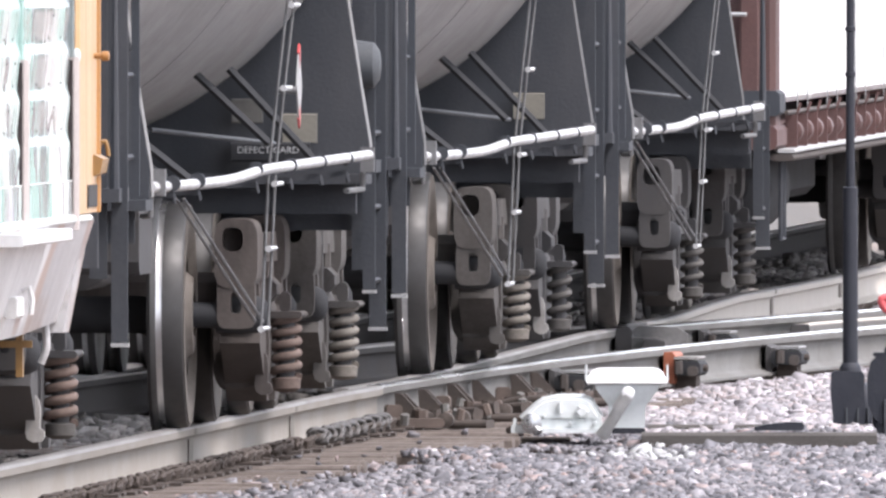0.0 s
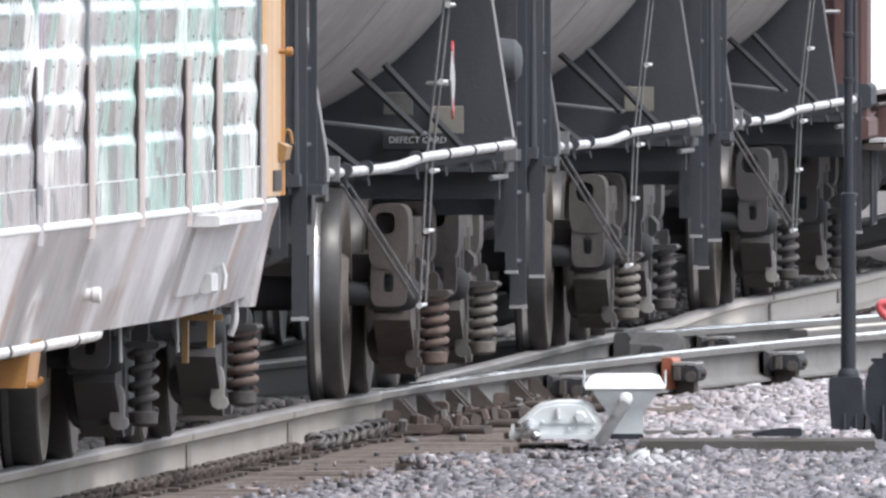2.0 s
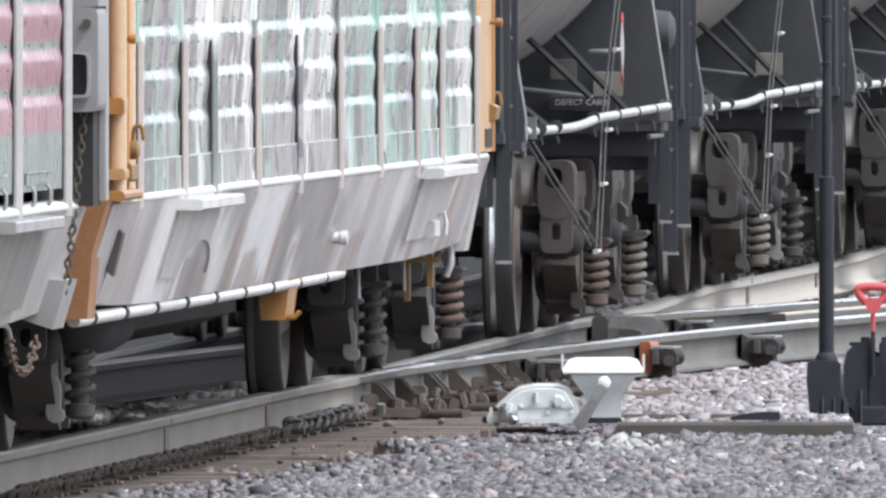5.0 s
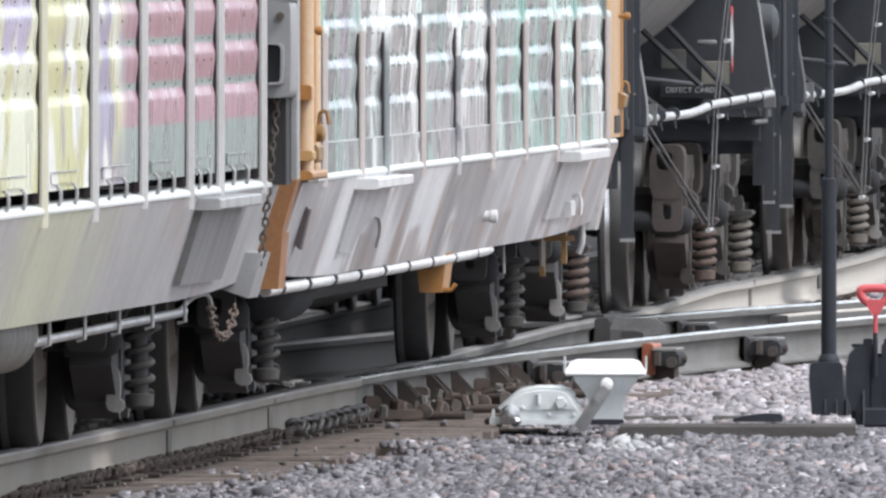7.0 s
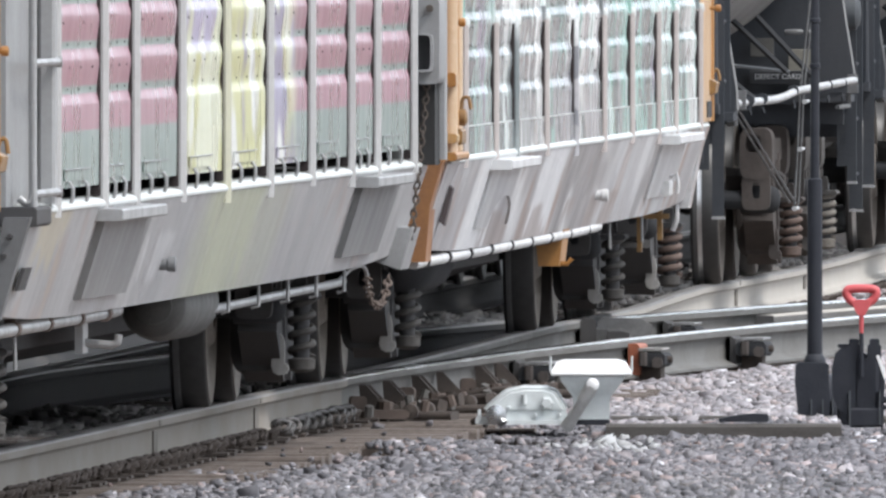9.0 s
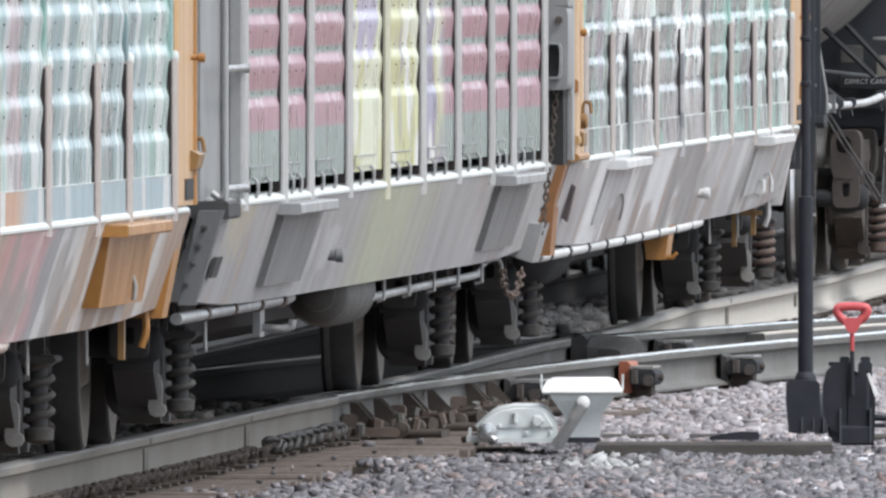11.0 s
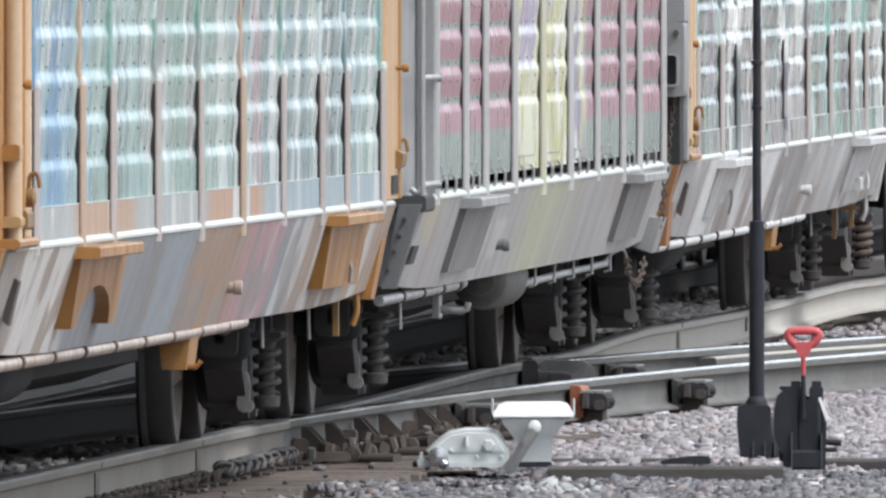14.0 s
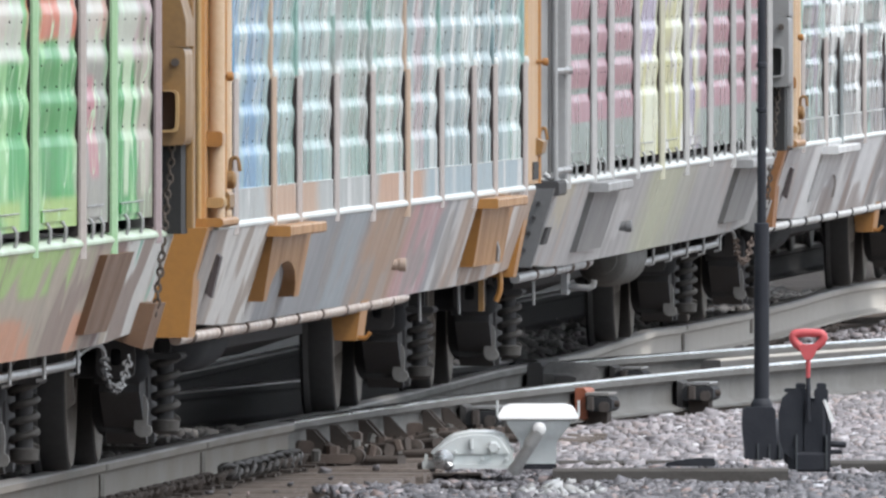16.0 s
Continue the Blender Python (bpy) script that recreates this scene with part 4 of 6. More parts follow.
            part("pipe_hanger", hang, ORANGE, car, at=mir)
        else:
            pts = [(1.24, .6, .50), (1.30, 1.2, .488), (1.31, 2.4, .492), (1.31, 6, .500), (1.31, 9.2, .505), (1.31, 10.3, .51)]
            part("train_line", Mesh().tube(smooth_line(pts, 6), .018, 10), POST_GREY, car, at=mir)
            for k in range(5):
                yy = 1.9 + k * 2.0
                part("pipe_clip", Mesh().tube([(1.27, yy, .60), (1.34, yy, .60), (1.34, yy, .475), (1.31, yy, .468)], .009, 6), POST_GREY, car, at=mir)
            low = [(1.34, L0 + .2, .545), (1.34, -8.6, .548), (1.33, -5.2, .55), (1.28, -4.2, .55)]
            for yy in (-11.0, -9.2, -7.4, -5.8):
                part("pipe_clip", Mesh().lathe([(-.06, .031), (.06, .031)], "y", (1.34, yy, .548), 10).box(1.31, 1.35, yy - .02, yy + .02, .56, .61), PLATE_RUST, car, at=mir)
            part("hose_line", Mesh().tube(smooth_line(low, 5), .024, 10), POST_GREY, car, at=mir)
            part("reservoir", Mesh().lathe([(-.4, .03), (-.38, .07), (-.36, .075), (-.35, .09), (-.32, .12), (-.30, .124), (-.22, .135), (.0, .142), (1.5, .142), (1.8, .12), (1.9, .06)], "y", (1.185, 0, .52), 28), RESERVOIR, car, at=mir)
            hang = Mesh().box(1.235, 1.265, -5.9, -5.6, .40, .60).tube([(1.25, -5.75, .44), (1.36, -5.75, .43), (1.385, -5.75, .44), (1.39, -5.75, .47)], .016, 8)
            part("pipe_hanger", hang, POST_GREY, car, at=mir)
            loop = Mesh().chain(smooth_line([(1.385, 10.8, .52), (1.39, 10.85, .455), (1.405, 10.95, .41), (1.425, 11.05, .405), (1.44, 11.15, .445), (1.45, 11.25, .52)], 4), .016, .006)
            tagged(part("chain_loop", loop, PLATE_RUST if index == 1 else DULL_STEEL, car, "sagging rusty safety chain", mir), kind="stuff")
            part("air_pipe_bend", Mesh().tube(smooth_line([(1.31, 10.0, .515), (1.33, 10.6, .56), (1.36, 11.0, .565), (1.37, 11.1, .50), (1.37, 11.1, .44)], 4), .009, 6), POST_GREY, car, at=mir)
        if orange:
            # far end: flat orange corner post; near end: wide orange gear post
            part("corner_post", Mesh().box(SIDE - .05, SIDE + .02, BAYS[-1] + .15, L1 - .1, 1.0, 5.2, .015), FADED_TAN, car, at=mir)
            part("corner_tube", Mesh().tube([(SIDE + .004, L1 - .08, 1.0), (SIDE + .004, L1 - .08, 5.2)], .030, 12), ORANGE, car, at=mir)
            part("post_slot", Mesh().box(SIDE - .02, SIDE + .026, BAYS[-1] + .55, BAYS[-1] + 1.05, 1.02, 1.10), VOID_BLACK, car, at=mir)
            for zz in (1.56, 2.2):
                part("latch_knob", Mesh().lathe([(1.48, .010), (1.545, .010), (1.55, .018), (1.572, .018), (1.576, .008)], "x", (0, L1 - .25, zz), 12), ORANGE, car, at=mir)
            pad = Mesh().prism([(1.50, 1.12), (1.545, 1.14), (1.555, 1.19), (1.50, 1.22)], "y", L1 - .3, L1 + .05).tube(smooth_line([(1.52, L1 - .05, 1.20), (1.53, L1 - .05, 1.245), (1.55, L1 - .05, 1.25), (1.56, L1 - .05, 1.20)], 4), .008, 7)
            part("padlock_hasp", pad, GOLD_BROWN, car, "rusty hasp with a hanging padlock", mir)
            part("corner_foot", Mesh().prism([(1.30, .57), (1.42, .57), (1.50, .98), (1.30, .98)], "y", L1 - .45, L1 - .1).tube(smooth_line([(1.36, L1 - .5, .60), (1.365, L1 - .5, .52), (1.345, L1 - .5, .46)], 4), .014, 8), ORANGE if index == 2 else skirt_paint, car, at=mir)
            iron = Mesh().box(1.30, 1.325, 12.0, 12.06, .42, .60)
            if index == 0:
                iron.box(1.20, 1.225, 12.0, 12.06, .36, .58).box(1.10, 1.36, 11.98, 12.0, .525, .55)
            part("step_iron", iron, GOLD_BROWN, car, at=mir)
            near = Mesh().box(SIDE - .10, SIDE - .015, L0 + .15, BAYS[0] - .12, 1.0, 5.2, .02)
            # the thicker tubes carry the pale sheen of the orange post in their colour
            for dx, dy, r in ((.015, .42, .034), (.005, .88, .026), (-.02, 1.32, .046)):
                part("lift_tube", Mesh().tube([(SIDE + dx, L0 + dy, 1.02), (SIDE + dx, L0 + dy, 5.2)], r, 14), ORANGE if r < .03 else SHEEN_GOLD, car, at=mir)
            part("post_groove", Mesh().box(1.425, 1.443, L0 + .135, L0 + .155, 1.03, 5.1), COLUMN_DARK, car, at=mir)
            part("post_rod", Mesh().tube([(1.462, L0 + .13, 1.02), (1.462, L0 + .13, 5.1)], .011, 10), GOLD_EDGE, car, at=mir)
            brk = Mesh()
            part("tube_bracket", Mesh().box(SIDE - .04, SIDE + .045, L0 + .3, L0 + .55, 1.30, 1.36, .008), ORANGE, car, at=mir)
            part("tube_bracket", Mesh().box(SIDE - .04, SIDE + .05, L0 + .3, L0 + .6, 1.06, 1.10, .008), GOLD_EDGE, car, at=mir)
            brk.box(SIDE - .08, SIDE + .06, L0 + .1, L0 + 1.2, .985, 1.02, .01)
            part("gear_post", near, ORANGE, car, at=mir)
            part("gear_shelf", brk, ORANGE, car, at=mir)
            part("gear_foot", Mesh().prism([(1.26, .555), (1.435, .555), (1.455, .80), (1.51, .985), (1.26, .985)], "y", L0 - .1, L0 + .35), ORANGE if index == 2 else RUST_FOOT, car, at=mir)
            for zz in (1.575, 2.3):
                part("latch_knob", Mesh().lathe([(1.48, .010), (1.545, .010), (1.55, .018), (1.572, .018), (1.576, .008)], "x", (0, L0 + .55, zz), 12), ORANGE, car, at=mir)
            gear = Mesh().lathe([(1.47, .025), (1.50, .036), (1.55, .036), (1.56, .022)], "x", (0, L0 + 1.0, 1.165), 14).tube(smooth_line([(1.535, L0 + 1.0, 1.20), (1.54, L0 + 1.0, 1.245), (1.565, L0 + 1.0, 1.25), (1.575, L0 + 1.0, 1.20)], 4), .008, 7).box(1.49, 1.56, L0 + .55, L0 + .9, 1.05, 1.12, .01)
            part("winding_gear", gear, GOLD_BROWN, car, "rusty winding gear with padlock", mir)
            part("vent_slot", Mesh().prism([(1.44, .72), (1.462, .70), (1.50, .86), (1.48, .88)], "y", L0 + .95, L0 + 1.12), COLUMN_DARK, car, at=mir)
        else:
            # near end: recessed grey panel with a tall grab pole; far end: box with a dark window over a chain
            part("end_panel", Mesh().box(SIDE - .14, SIDE - .06, L0 + .1, BAYS[0], 1.0, 5.2), MID_GREY, car, at=mir)
            pole = Mesh().tube(smooth_line([(SIDE - .03, L0 + .35, 1.03), (SIDE + .02, L0 + .35, 1.04), (SIDE + .02, L0 + .35, 1.4), (SIDE + .02, L0 + .35, 5.0)], 4), .015, 10)
            pole.box(SIDE - .03, SIDE + .03, BAYS[0] - .35, BAYS[0] - .2, 1.0, 5.1, .01)
            part("grab_pole", pole, POST_GREY, car, at=mir)
            for zz in (1.045, 1.51, 1.98):
                part("grab_rung", Mesh().tube([(SIDE + .02, L0 + .35, zz), (SIDE + .035, BAYS[0] - .25, zz)], .014, 8).lathe([(SIDE + .01, .02), (SIDE + .05, .02)], "x", (0, BAYS[0] - .25, zz), 8), POST_GREY, car, at=mir)
            part("latch_box", Mesh().box(SIDE - .1, SIDE + .05, L0 + .1, L0 + .9, .93, 1.0, .01), TRUCK_DARK, car, at=mir)
            # bolted end plate of the skirt and small hanging irons by it
            part("end_plate", Mesh().prism([(1.36, .60), (1.425, .60), (1.535, .965), (1.44, .965)], "y", L0 - .02, L0 + .12), DARK_GREY, car, at=mir)
            for zz in (.68, .76, .83, .90):
                part("plate_bolt", Mesh().lathe([(-.03, .008), (.0, .011)], "y", (1.512 - (.955 - zz) * .33 - .03, L0 - .02, zz), 8), TRUCK_DARK, car, at=mir)
            part("slot_iron", Mesh().prism([(1.44, .70), (1.456, .70), (1.482, .78), (1.466, .78)], "y", L0 + .5, L0 + .9), TRUCK_DARK, car, at=mir)
            part("hanger_rod", Mesh().tube([(1.33, L0 + 2.2, .62), (1.335, L0 + 2.2, .40)], .008, 6), MID_GREY, car, at=mir)
            ya = 12.3
            box = Mesh()
            hw = .044
            hole = oval(1.525, 1.455, hw, .074, 16, 6)
            ring_prism(box, oval(1.5325, 1.51, .0725, .19, 16, 9), hole, ya, ya + .5)
            box.prism([(1.46, 1.70), (1.605, 1.70), (1.605, 1.80), (1.575, 1.92), (1.575, 2.3), (1.49, 2.3), (1.49, 1.92), (1.46, 1.80)], "y", ya, ya + .5)
            part("winch_box", box, MID_GREY if index == 1 else GOLD_BROWN, car, "hollow winch box with dark window", mir)
            # paler ring added for the lit inner thickness of the window
            trim = Mesh()
            ring_prism(trim, oval(1.529, 1.453, hw + .008, .082, 16, 6), hole, ya - .05, ya)
            part("lit_window_edge", trim, POST_GREY if index == 1 else GOLD_EDGE, car, "rounded pale ring for the lit edge of the window", mir)
            part("box_bolt", Mesh().lathe([(-.03, .016), (.0, .016)], "y", (1.565, ya, 1.64), 10), CHAIN, car, at=mir)
            part("edge_strip", Mesh().box(1.572, 1.605, ya + .5, ya + .62, 1.0, 5.0, .006), POST_GREY if index == 1 else GOLD_BROWN, car, at=mir)
            part("window_back", Mesh().box(1.48, 1.59, ya + .1, ya + .12, 1.36, 1.60), DARK_GREY if index == 1 else PANEL_BROWN, car, at=mir)
            ch = Mesh().chain([(1.545 - .003 * k + .004 * (k % 3), ya + .1, 1.33 - k * .030) for k in range(23)], .0115, .0055)
            tagged(part("hand_chain", ch, CHAIN, car, "hanging grimy chain", mir), kind="stuff")
            part("slot_back", Mesh().box(1.38, 1.575, ya + .2, ya + .6, .98, 1.33), VOID_BLACK, car, at=mir)
            part("end_cheek", Mesh().box(1.40, 1.47, BAYS[-1] + .1, ya + .5, .98, 5.2), DARK_GREY, car, at=mir)
            part("sill_bucket", Mesh().prism([(1.31, .585), (1.445, .54), (1.495, .715), (1.36, .725)], "y", L1 - 1.0, L1 - .35), POST_GREY if index == 1 else PANEL_BROWN, car, at=mir)
            part("corner_foot", Mesh().prism([(1.30, .60), (1.40, .60), (1.47, .95), (1.30, .95)], "y", L1 - .45, L1 - .15), PLATE_RUST if index == 1 else GOLD_BROWN, car, at=mir)
    for s in (-1, 1):
        truck(car, s * 9.75 + (.75, .42, .0, .0)[index], .42, "dark", "dark")
    return car


# ---------------- flat car with wrapped lumber ----------------
def lumber_car(y):
    car = car_root("lumber_flat_car", y, 10.4, "red-brown bulkhead flat car loaded with white wrapped lumber", "flat car", "")
    L0, L1 = -13.2, 13.2
    part("deck", Mesh().box(-1.45, 1.45, L0, L1, .86, .98, .02), BULKHEAD_BROWN, car)
    part("centre_sill", Mesh().box(-.4, .4, L0 - .2, L1 + .2, .55, .88, .03), TRUCK_DARK, car)
    for s in (-1, 1):
        ye = L1 - .5 if s > 0 else L0 + .5
        b = Mesh().box(-1.43, 1.43, ye - .25, ye + .25, .98, 4.4, .03)
        part("bulkhead", b, BULKHEAD_BROWN, car, "red-brown end bulkhead")
        for x in (-1.3, -.65, 0, .65, 1.3):
            part("stiffener", Mesh().box(x - .05, x + .05, ye - .33, ye + .33, .985, 4.41, .01), BULKHEAD_BROWN, car)
        part("end_beam", Mesh().box(1.02, 1.46, ye - .4, ye + .2, 1.03, 1.16, .02), STEEL_BLACK, car)
        part("grab_iron", Mesh().tube([(1.16, ye - .34, 1.55), (1.16, ye - .42, 1.55), (1.28, ye - .42, 1.55), (1.28, ye - .34, 1.55)], .012, 6), POST_GREY, car)
        coupler(car, L1 if s > 0 else L0, s)
        truck(car, s * 10.4, .457, "dark", "dark", True)
    for q in (-1, 1):
        for row in range(3):
            for k in range(5):
                a = L0 + 1.1 + k * 4.85
                z0 = 1.08 + row * 1.05
                pk = Mesh().box(*sorted((q * .06, q * 1.36)), a, a + 4.75, z0, z0 + 1.0, .03)
                part("lumber_pack", pk, WRAP_WHITE, car, "white wrapped lumber pack")
        for k in range(22):
            yy = L0 + 1.3 + k * 1.12
            if k % 3 != 1:
                part("cable", Mesh().tube([(q * 1.39, yy, 1.0), (q * 1.365, yy, 4.2)], .0035, 5), MID_GREY, car)
            w = Mesh().lathe([(-.12, .035), (-.11, .058), (.11, .058), (.12, .035)], "y", (q * 1.465, yy, .945), 14)
            w.box(*sorted((q * 1.44, q * 1.50)), yy - .16, yy - .12, .86, 1.03)
            w.tube([(q * 1.47, yy + .2, 1.0), (q * 1.50, yy + .2, 1.09)], .008, 5)
            part("winch", w, BULKHEAD_BROWN, car, "rusty strap winch")
        part("side_sill", Mesh().box(*sorted((q * 1.40, q * 1.52)), L0 + .3, L1 - .3, .80, .835, .012), TRUCK_RUST, car)
        # white strip: the lit line along the sill is put into its colour
        part("lit_sill_edge", Mesh().box(*sorted((q * 1.44, q * 1.525)), L0 + .3, L1 - .3, .842, .862, .004), PIPE_WHITE, car)
        part("sill_lip", Mesh().tube([(q * 1.47, L0 + .6, 1.045), (q * 1.47, L1 - .6, 1.045)], .012, 6), TRUCK_RUST, car)
        part("step", Mesh().tube([(q * 1.45, L0 + .4, .80), (q * 1.45, L0 + .4, .40), (q * 1.45, L0 + .75, .40), (q * 1.45, L0 + .75, .80)], .014, 6), STEEL_BLACK, car)
    rig = Mesh().box(-1.0, .7, -7.6, -6.0, .40, .84, .06).box(-1.1, .7, -4.6, 7.2, .45, .86, .05)
    part("brake_rigging", rig, BRACE_BLACK, car)
    part("air_tank", Mesh().lathe([(-8.6, .08), (-8.5, .2), (-8.2, .24), (-7.2, .24), (-6.9, .2), (-6.8, .08)], "y", (1.0, 0, .62), 20), BRACE_BLACK, car)
    return car

# ---------------- ground and track ----------------
def ground_sheet():
    """One sheet to the horizon, finer near the track."""
    xs = [-3000, -800, -200, -60, -25, -12, -8, -6, -4.5] + [-4 + .5 * i for i in range(25)] + [9.5, 12, 20, 60, 200, 800, 3000]
    ys = [-1500, -300, -80, -20, 20, 60, 90, 110, 125] + [135 + 2.5 * i for i in range(44)] + [255, 280, 320, 400, 600, 1200, 4500]
    v = []
    for y in ys:
        for x in xs:
            z = -.085 + .02 * noise.noise((x * .7, y * .25, 0)) if 120 < y < 260 and -5 < x < 9 else -.09
            v.append((x, y, z + track_z(y) * .8))
    n = len(xs)
    f = [(j * n + i, j * n + i + 1, (j + 1) * n + i + 1, (j + 1) * n + i) for j in range(len(ys) - 1) for i in range(n - 1)]
    me = bpy.data.meshes.new("ground")
    me.from_pydata(v, [], f)
    me.materials.append(EARTH)
    me.shade_smooth()
    return tagged(new("ground", me), "dusty grey-brown cinder ground along the railway", "ground", kind="structure")


ground_sheet()


def light_blocking_bank():
    """Low soil bank added on the far side of the line to shut out sky light."""
    prof = [(-1.75, -.12), (-2.3, .15), (-3.2, .9), (-4.6, 2.2), (-6.5, 3.0), (-12, 3.3), (-12, -.3)]
    ys = [-60 + 6 * i for i in range(82)]
    m, v, n = Mesh(), [], len(prof)
    for y in ys:
        for i, (x, z) in enumerate(prof):
            w = noise.noise((i * 1.7, y * .12, 3.3)) * (.0 if i == 0 else .25)
            v.append((track_x(y) + x + w, y, z + w * .5))
    f = [(j * n + k, j * n + (k + 1) % n, (j + 1) * n + (k + 1) % n, (j + 1) * n + k) for j in range(len(ys) - 1) for k in range(n)]
    f += [tuple(range(n)), tuple((len(ys) - 1) * n + k for k in range(n))]
    tagged(part("bank", m.add(v, f), BANK), "added dark soil bank that blocks sky light behind the train", "embankment", kind="structure")


light_blocking_bank()


def unseen_woods():
    """An added belt of trees, out of view, that closes the horizon all round and dims its reflections."""
    rng = random.Random(41)
    m = Mesh()
    for _ in range(1300):
        a, d = rng.uniform(0, 2 * math.pi), rng.uniform(640, 760)
        h, w = rng.uniform(8, 15), rng.uniform(4, 9)
        x, y = d * math.sin(a), d * math.cos(a)
        rings = [(0, .5), (.12, .95), (.4, 1.0), (.72, .72), (.93, .3), (1.0, .05)]
        n = 7
        v = [(x + w * r * rng.uniform(.8, 1.2) * math.cos(t), y + w * r * rng.uniform(.8, 1.2) * math.sin(t), -.3 + h * u) for u, r in rings for t in [2 * math.pi * i / n for i in range(n)]]
        f = [(i * n + j, i * n + (j + 1) % n, (i + 1) * n + (j + 1) % n, (i + 1) * n + j) for i in range(len(rings) - 1) for j in range(n)]
        m.add(v, f + [tuple(range(n - 1, -1, -1)), tuple(range((len(rings) - 1) * n, len(rings) * n))])
    tagged(part("unseen_woods", m, WOODS), "added unseen belt of dull green trees that dims horizon reflections", "woods", kind="stuff")


unseen_woods()

LOWER = [(-.075, .0), (.075, .0), (.075, .012), (.02, .030), (.010, .045), (.009, .128), (.018, .142), (.036, .150), (.037, .176), (-.037, .176), (-.036, .150), (-.018, .142), (-.009, .128), (-.010, .045), (-.02, .030), (-.075, .012)]
HEAD = [(-.037, .1765), (.037, .1765), (.0365, .183), (.030, .1885), (.012, .190), (-.012, .190), (-.030, .1885), (-.0365, .183)]


def swept(profile, line):
    """A rail-like outline carried along a line in plan."""
    m, v = Mesh(), []
    n = len(profile)
    for i, p in enumerate(line):
        d = (line[min(i + 1, len(line) - 1)] - line[max(i - 1, 0)]).normalized()
        r = d.cross(Vector((0, 0, 1))).normalized()
        v += [p + r * x + Vector((0, 0, z)) for x, z in profile]
    f = [(i * n + k, i * n + (k + 1) % n, (i + 1) * n + (k + 1) % n, (i + 1) * n + k) for i in range(len(line) - 1) for k in range(n)]
    f += [tuple(range(n)), tuple(range((len(line) - 1) * n, len(line) * n))]
    return m.add(v, f)


def rail(offset, y0, y1, side, head, label, line_x=main_x, line_z=main_z):
    n = int((y1 - y0) / 1.5)
    line = [Vector((line_x(y) + offset(y), y, line_z(y))) for y in [y0 + (y1 - y0) * i / n for i in range(n + 1)]]
    ob = part("rail", swept(LOWER, line), side)
    tagged(ob, label, "rail", "rails", "structure")
    part("rail_head", swept(HEAD, line), head, ob)
    return ob


def worn_z(y):
    return track_z(y) + settled(y)


NEAR = .75
RAIL_OILY = worn("oily_rail_head", (.06, .058, .057), (.04, .038, .037), .7, .0, 2.0, .5)
rail(lambda y: NEAR + branch(y), -120, 165.4, RAIL_SIDE, RAIL_DULL, "dusty steel rail with a worn head on wooden ties", track_x, track_z)
rail(lambda y: NEAR + branch(y), 165.42, 420, RAIL_SHADE, RAIL_TOP, "steel rail with a shade-dark web and a bright head, curving away")
rail(lambda y: -NEAR, -120, 420, RAIL_UNDER_SHADE, RAIL_DULL, "steel rail under the train, web coloured as in shade", track_x, track_z)
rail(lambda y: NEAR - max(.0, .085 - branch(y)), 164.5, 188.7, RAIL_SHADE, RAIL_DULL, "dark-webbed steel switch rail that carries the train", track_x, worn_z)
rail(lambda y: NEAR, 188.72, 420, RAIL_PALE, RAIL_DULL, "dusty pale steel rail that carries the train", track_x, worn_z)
rail(lambda y: -NEAR + max(branch(y), .085), 164.5, 189.9, RAIL_UNDER_SHADE, RAIL_DULL, "closure rail of the diverging track, coloured dark for shade")
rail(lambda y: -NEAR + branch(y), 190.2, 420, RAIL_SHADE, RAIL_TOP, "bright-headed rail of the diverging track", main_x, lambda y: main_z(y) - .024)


def frog():
    """The crossing casting where the diverging rail meets the train's rail, with wing and guard rails."""
    root = new("frog")
    tagged(root, "dark steel rail crossing frog between two tracks", "rail frog")
    y = 190.9
    x = track_x(y) + NEAR
    root.matrix_basis = pose(x, y, track_z(y))
    part("casting", Mesh().prism([(-.16, .01), (.18, .01), (.16, .10), (.12, .125), (-.11, .125), (-.14, .11)], "y", -2.2, 2.6), FROG_GREY, root)
    part("heel_block", Mesh().prism([(-.01, .07), (.25, .06), (.265, .14), (.21, .176), (.02, .183), (-.01, .16)], "y", -2.05, -1.75), FROG_GREY, root, "dusty grey steel heel block")
    part("spacer", Mesh().prism([(-.10, .06), (-.02, .06), (-.02, .165), (-.035, .184), (-.08, .184), (-.10, .17)], "y", -2.6, -2.2), TRUCK_DARK, root)
    part("toe_block", Mesh().prism([(.02, .012), (.15, .012), (.145, .11), (.10, .12), (.04, .12)], "y", -2.7, -2.25), TRUCK_DARK, root)
    for q, sk in ((-1, 0), (1, .1256)):
        wing = [Vector((q * .12 + sk * u, u, 0)) for u in ((-1.6, -.8, 0, 2.6) if q < 0 else (-1.6, -1.3, -1.0, -.7))]
        part("wing_rail", swept(LOWER, wing), TRUCK_DARK, root)
        part("wing_head", swept(HEAD, wing), RAIL_OILY, root)
    for k in range(7):
        part("bolt", Mesh().lathe([(.15, .022), (.19, .022)], "x", (0, -.8 + .3 * k, .09), 8), CLIP_IRON, root)


frog()


def rail_joints():
    """Rusty weld seams on the webs."""
    for y, off in ((152.6, 0), (159.6, 0), (163.6, 0), (206.0, 0), (214.0, 0)):
        m = Mesh().box(.011, .017, -.13, .13, .035, .135, .002).box(.034, .0385, -.07, .07, .15, .176)
        ob = part("rail_joint", m, SPRING_TAN, at=pose(track_x(y) + NEAR + off, y, track_z(y), 0, 0, -3.2))
        tagged(ob, "rusty welded rail joint", "rail joint", "rail joints", "structure")


rail_joints()


